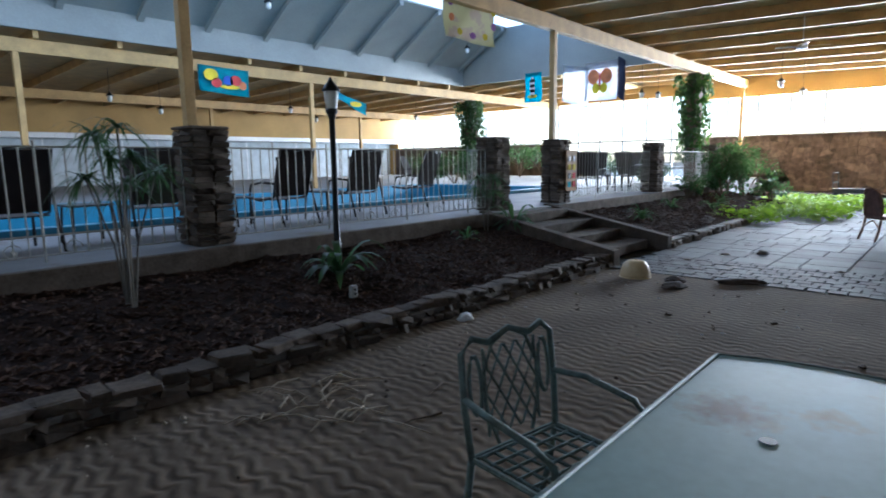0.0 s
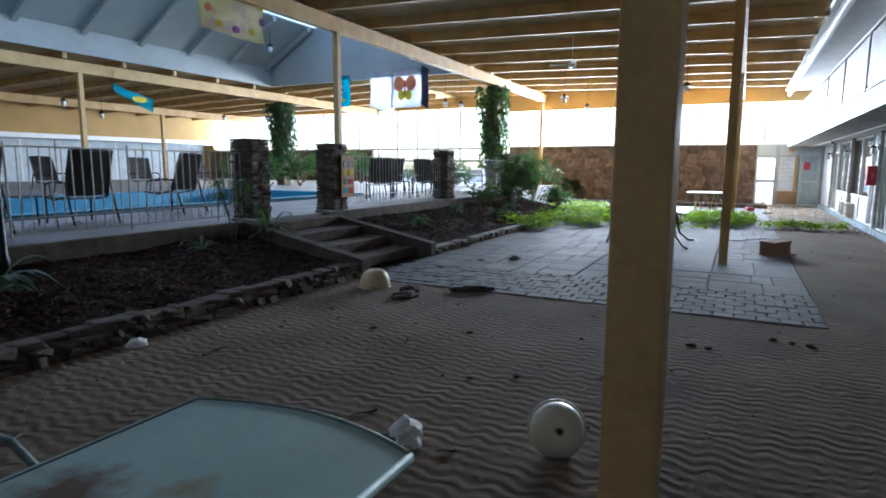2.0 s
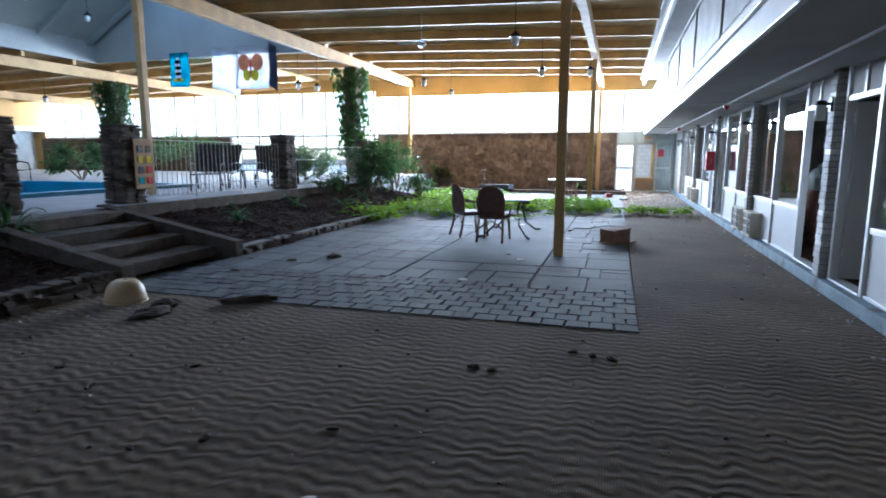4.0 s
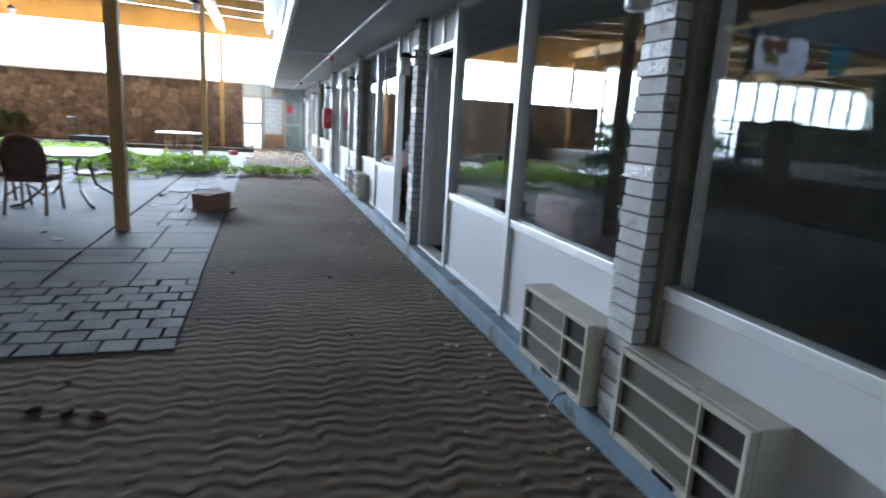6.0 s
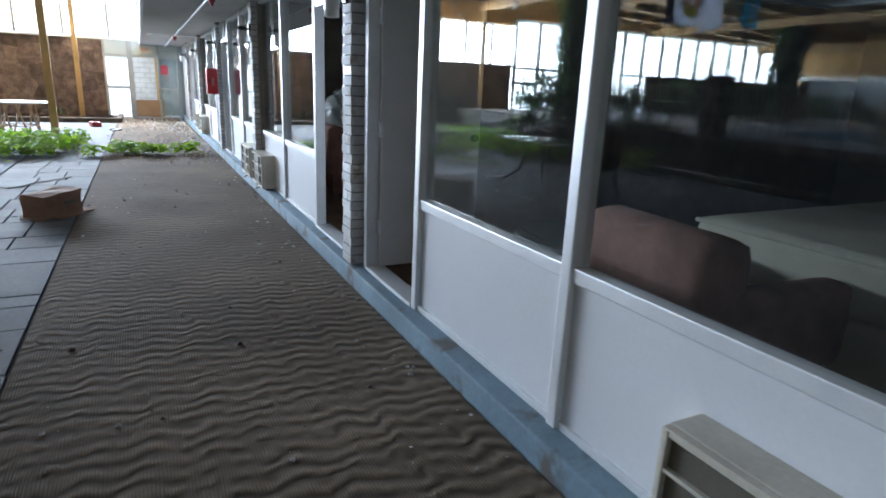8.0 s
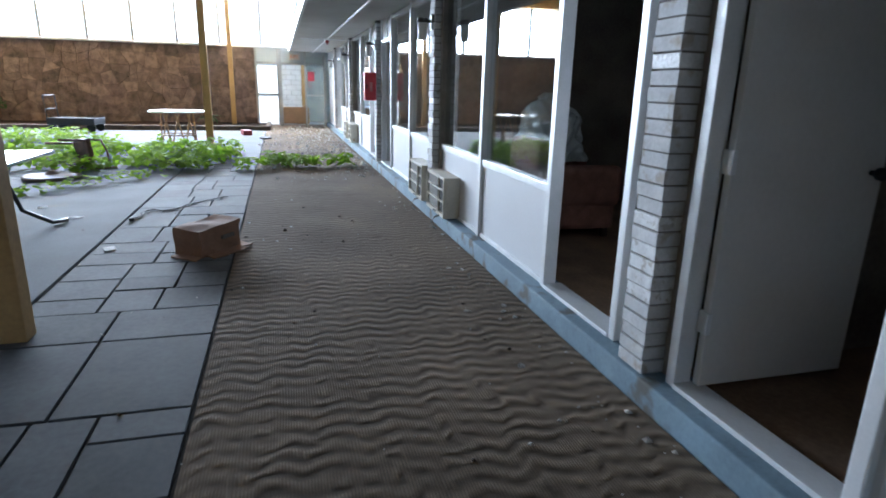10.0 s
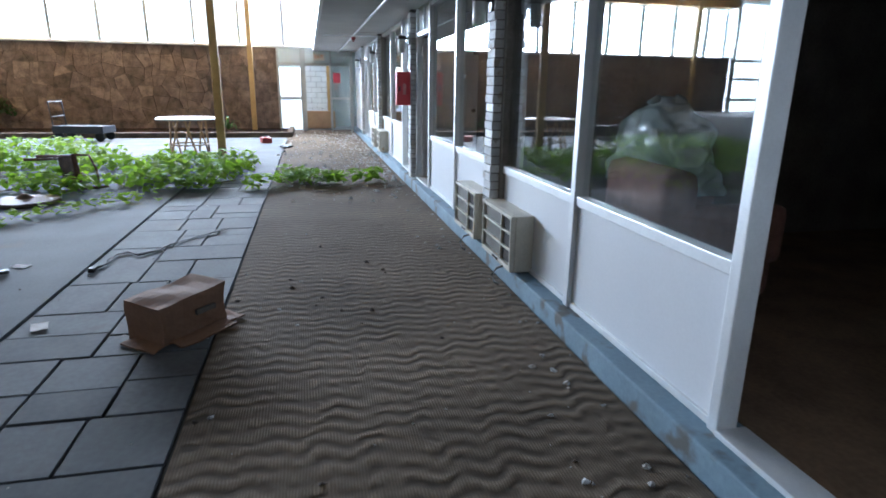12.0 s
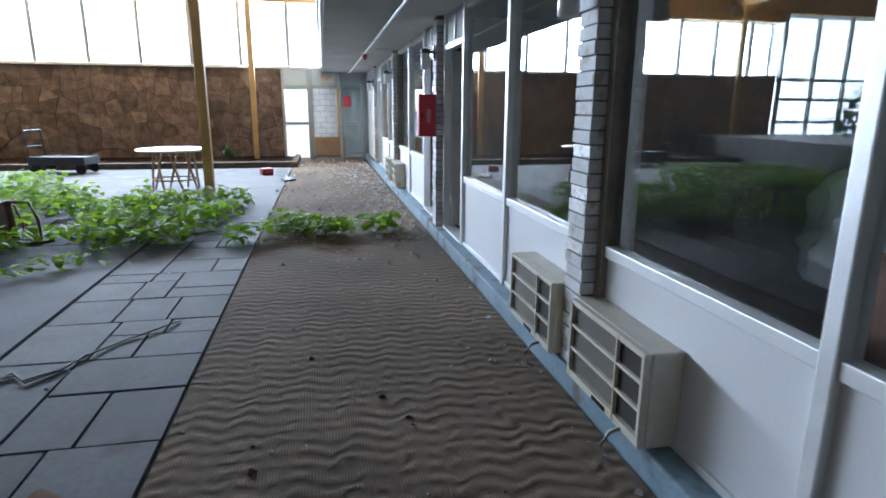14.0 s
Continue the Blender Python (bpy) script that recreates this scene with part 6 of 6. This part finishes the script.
armchair((7.62, -4.72, 0.13), 176, 0.39)
bed_set(6.45, 8.0, -6.9, -5.05)
rt = thing("round_room_table", (8.8, -5.05, 0.13), "round pale table behind the window", "table")
part("tabletop", lathe(bmesh.new(), [(0.45, 0.44), (0.47, 0.455), (0.45, 0.47)], 28), GLASS_TOP, rt)
part("stem", lathe(bmesh.new(), [(0.26, 0), (0.06, 0.06), (0.05, 0.42), (0.15, 0.44)], 14), DARK_WOOD, rt)
armchair((12.93, -4.86, 0.13), 178, 0.42)
bed_set(10.9, 12.4, -8.6, -6.3)
bag = lump("plastic_bag", (13.28, -4.84, 0.79), (0.5, 0.3, 0.36), BAG, "bulging cloudy plastic bag heaped on the armchair", "bag", seed=11, detail=5, rough=0.34)
bm = bmesh.new()
for k in range(5):
    a = 1.25 * k
    tube(bm, [(0, 0, 0.38), (0.03 * math.cos(a), 0.03 * math.sin(a), 0.5), (0.11 * math.cos(a), 0.09 * math.sin(a), 0.57 + 0.02 * (k % 2))], [0.04, 0.03, 0.05], 9)
part("knot", bm, BAG, bag, "gathered neck of the bag", True)
armchair((3.4, -4.9, 0.13), 170)
bed_set(4.0, 5.6, -6.8, -5.0)
picture = thing("picture_frame", (14.2, -5.6, 1.5), "small pale framed picture on the room wall", "picture")
part("frame", boxed(0.06, 0.09, -0.2, 0.2, -0.15, 0.15, 0.006), DARK_WOOD, picture)
part("print", boxed(0.052, 0.06, -0.16, 0.16, -0.11, 0.11), PAPER, picture)

# ---- pieces: bricks, stones, cobbles, flags ----
def stone_mesh(name, sx, sy, sz, material, seed, rough=0.16):
    """One squarish stone with knocked-off corners, centred, of the size given."""
    r = random.Random(seed)
    bm = bmesh.new()
    bmesh.ops.create_cube(bm, size=1)
    bmesh.ops.bevel(bm, geom=list(bm.edges), offset=0.09, segments=1, affect="EDGES")
    for v in bm.verts:
        v.co = Vector((v.co.x * sx * (1 + r.uniform(-rough, rough)), v.co.y * sy * (1 + r.uniform(-rough, rough)), v.co.z * sz * (1 + r.uniform(-rough, rough) * 0.6)))
    return mesh_of(name, bm, material)


# brick pillars between the rooms
BRICKS = [mesh_of("brick", boxed(-0.1 + e, 0.1, -0.1, 0.06 - e, -0.0305, 0.0305, 0.003), BRICK) for e in (0.0, 0.004, 0.008)]
FLAKED = [mesh_of("brick", boxed(-0.1 + e, 0.1, -0.1, 0.062 - e, -0.0305, 0.0305, 0.004), BRICK_FLAKED) for e in (0.0, 0.004, 0.008)]
for k, x in enumerate(PILLARS):
    core = boxed(x - 0.084, x + 0.084, WALL_Y - 0.12, WALL_Y + 0.075, 0.13, SOFFIT_Z)
    pil = setting("brick_pillar", core, MORTAR, "grey-white painted brick pillar between room fronts", "pillar")
    z = 0.165
    c = 0
    while z < SOFFIT_Z - 0.03:
        piece("brick", (FLAKED if rng.random() < 0.16 else BRICKS)[(c * 7 + k) % 3], pil, (x + rng.uniform(-0.003, 0.003), WALL_Y + 0.03 + rng.uniform(-0.003, 0.004), z))
        z += 0.0695
        c += 1

# fieldstone pillars at the pool
STONES = [stone_mesh("stone", 0.215, 0.215, 0.066, STONE_GREY, s, 0.26) for s in range(6)]
for k, (x, y) in enumerate(PILLAR_SPOTS):
    p = thing("stone_pillar", (x, y, DECK_Z), "stacked dark fieldstone pillar at the pool fence", "pillar", "pool pillars")
    part("core", boxed(-0.175, 0.175, -0.175, 0.175, 0, 1.3), BROWN_JOINT, p)
    for c in range(20):
        for i, (dx, dy) in enumerate(((-0.12, -0.12), (0.12, -0.12), (-0.12, 0.12), (0.12, 0.12))):
            piece("stone", STONES[(c * 5 + i * 3 + k) % 6], p, (dx * rng.uniform(0.86, 1.02), dy * rng.uniform(0.86, 1.02), 0.035 + 0.0645 * c), rng.uniform(-5, 5) + 90 * (c % 2), (rng.uniform(0.9, 1.12), rng.uniform(0.9, 1.12), 1))
    part("cap", boxed(-0.23, 0.23, -0.23, 0.23, 1.3, 1.335, 0.015), STONE_GREY, p, "flat capping stone")

# low stone edging of the bed
EDGE = [stone_mesh("stone", 1.0, 0.22, 0.11, STONE_GREY, 20 + s, 0.24) for s in range(7)]
edging = setting("bed_edging", boxed(WEST_X, STEP_X0 - 0.1, BED_Y + 0.02, BED_Y + 0.2, 0, 0.13), MORTAR, "low dry wall of brown fieldstones along the bed", "edging")
edging_east = setting("bed_edging_east", boxed(STEP_X1 + 0.1, 20.8, BED_Y + 0.02, BED_Y + 0.2, 0, 0.12), MORTAR, "low row of brown fieldstones along the bed", "edging")
for host, x0, x1, rows in ((edging, -2.5, STEP_X0 - 0.1, 3), (edging_east, STEP_X1 + 0.1, 20.8, 1)):
    for row in range(rows):
        x = x0 - 0.1 * row
        while x < x1 - 0.1:
            w = rng.uniform(0.08, 0.3)
            piece("stone", EDGE[rng.randrange(7)], host, (x + w / 2, BED_Y + 0.07 + 0.025 * row + rng.uniform(-0.03, 0.03), 0.035 + 0.062 * row + rng.uniform(-0.012, 0.014)), rng.uniform(-10, 10), (w * 0.95, rng.uniform(0.8, 1.25), rng.uniform(0.7, 1.2) * (1.35 if rows == 1 else 0.68)))
            x += w

# cobbles at the carpet's edge
cob_host = setting("cobble_bed", boxed(PAVE_X0, 9.25, PAVE_Y0, BED_Y, -0.05, -0.012), GROUT, "band of small grey cobbles in dark joints", "pavement")
COBS = [mesh_of("cobble", boxed(-0.5, 0.5, -0.5, 0.5, -0.03, 0.012, 0.03), COBBLE)]
nx, ny = 8, 27
for i in range(nx):
    for j in range(ny):
        dx, dy = 1.6 / nx, (BED_Y - PAVE_Y0) / ny
        off = 0.5 * dy * (i % 2)
        y = PAVE_Y0 + dy * (j + 0.5) + off
        w = dy
        if j == 0 and i % 2:
            piece("cobble", COBS[0], cob_host, (PAVE_X0 + dx * (i + 0.5), PAVE_Y0 + dy / 4, 0), 0, (dx - 0.016, dy / 2 - 0.016, 1))
        if y + dy / 2 > BED_Y:
            continue
        piece("cobble", COBS[0], cob_host, (PAVE_X0 + dx * (i + 0.5) + rng.uniform(-0.006, 0.006), y + rng.uniform(-0.006, 0.006), rng.uniform(-0.006, 0.003)), rng.uniform(-2, 2), (dx - 0.01, w - 0.01, 1))

# flagstones: two strips of random courses
flag_host = setting("flag_bed", boxed(9.25, 19.9, PAVE_Y0 + 0.004, BED_Y, -0.05, -0.012), GROUT, "random-laid grey flagstones in dark joints", "pavement")
FLAGM = mesh_of("flagstone", boxed(-0.5, 0.5, -0.5, 0.5, -0.03, 0.008, 0.006), FLAG)


def lay(x0, x1, y0, y1, depth=0):
    """Split a rectangle into stones of uneven size."""
    w, h = x1 - x0, y1 - y0
    if max(w, h) < 0.62 or (max(w, h) < 1.0 and rng.random() < 0.3):
        piece("flagstone", FLAGM, flag_host, ((x0 + x1) / 2, (y0 + y1) / 2, rng.uniform(-0.003, 0.002)), rng.uniform(-0.3, 0.3), (w - 0.016, h - 0.016, 1))
        return
    f = rng.uniform(0.34, 0.66)
    if w > h:
        lay(x0, x0 + w * f, y0, y1)
        lay(x0 + w * f, x1, y0, y1)
    else:
        lay(x0, x1, y0, y0 + h * f)
        lay(x0, x1, y0 + h * f, y1)


lay(9.27, 19.9, PAVE_Y0 + 0.01, -0.72)
lay(9.27, 10.48, -0.7, 1.04)
lay(9.27, 19.9, 1.06, BED_Y)
lay(18.42, 19.9, -0.7, 1.04)

# rubble stones of the end wall
cols, rowsn = 34, 8
gy = [[-1.55 + 11.2 * i / cols + (0 if i in (0, cols) else rng.uniform(-0.14, 0.14)) for i in range(cols + 1)] for j in range(rowsn + 1)]
gz = [[2.54 * j / rowsn + (0 if j in (0, rowsn) else rng.uniform(-0.12, 0.12)) for i in range(cols + 1)] for j in range(rowsn + 1)]
for j in range(rowsn):
    for i in range(cols):
        c = [(gy[j][i], gz[j][i]), (gy[j][i + 1], gz[j][i + 1]), (gy[j + 1][i + 1], gz[j + 1][i + 1]), (gy[j + 1][i], gz[j + 1][i])]
        cy, cz = sum(p[0] for p in c) / 4, sum(p[1] for p in c) / 4
        out = rng.uniform(-0.008, 0.012)
        verts = [(END_X + 0.08, y, z) for y, z in c]
        verts += [(END_X + 0.055 - out, cy + (y - cy) * 0.97, cz + (z - cz) * 0.965) for y, z in c]
        me = bpy.data.meshes.new("stone")
        me.from_pydata(verts, [], [(4, 7, 6, 5), (0, 4, 5, 1), (1, 5, 6, 2), (2, 6, 7, 3), (3, 7, 4, 0)])
        me.materials.append(STONE)
        ob = new("stone", me)
        ob.parent = wall_end

# glazed blocks of the lobby wall
block = bpy.data.meshes.new("block")
bm = boxed(-0.04, 0.0, -0.192, 0.192, -0.092, 0.092)
bm.to_mesh(block)
bm.free()
block.materials.append(BLOCK)
for c in range(13):
    for k in range(5):
        piece("block", block, wall_lobby, (33.932 + rng.uniform(-0.004, 0.002), -4.0 + 0.4 * k + 0.2 * (c % 2), 0.045 + 0.2 * c))
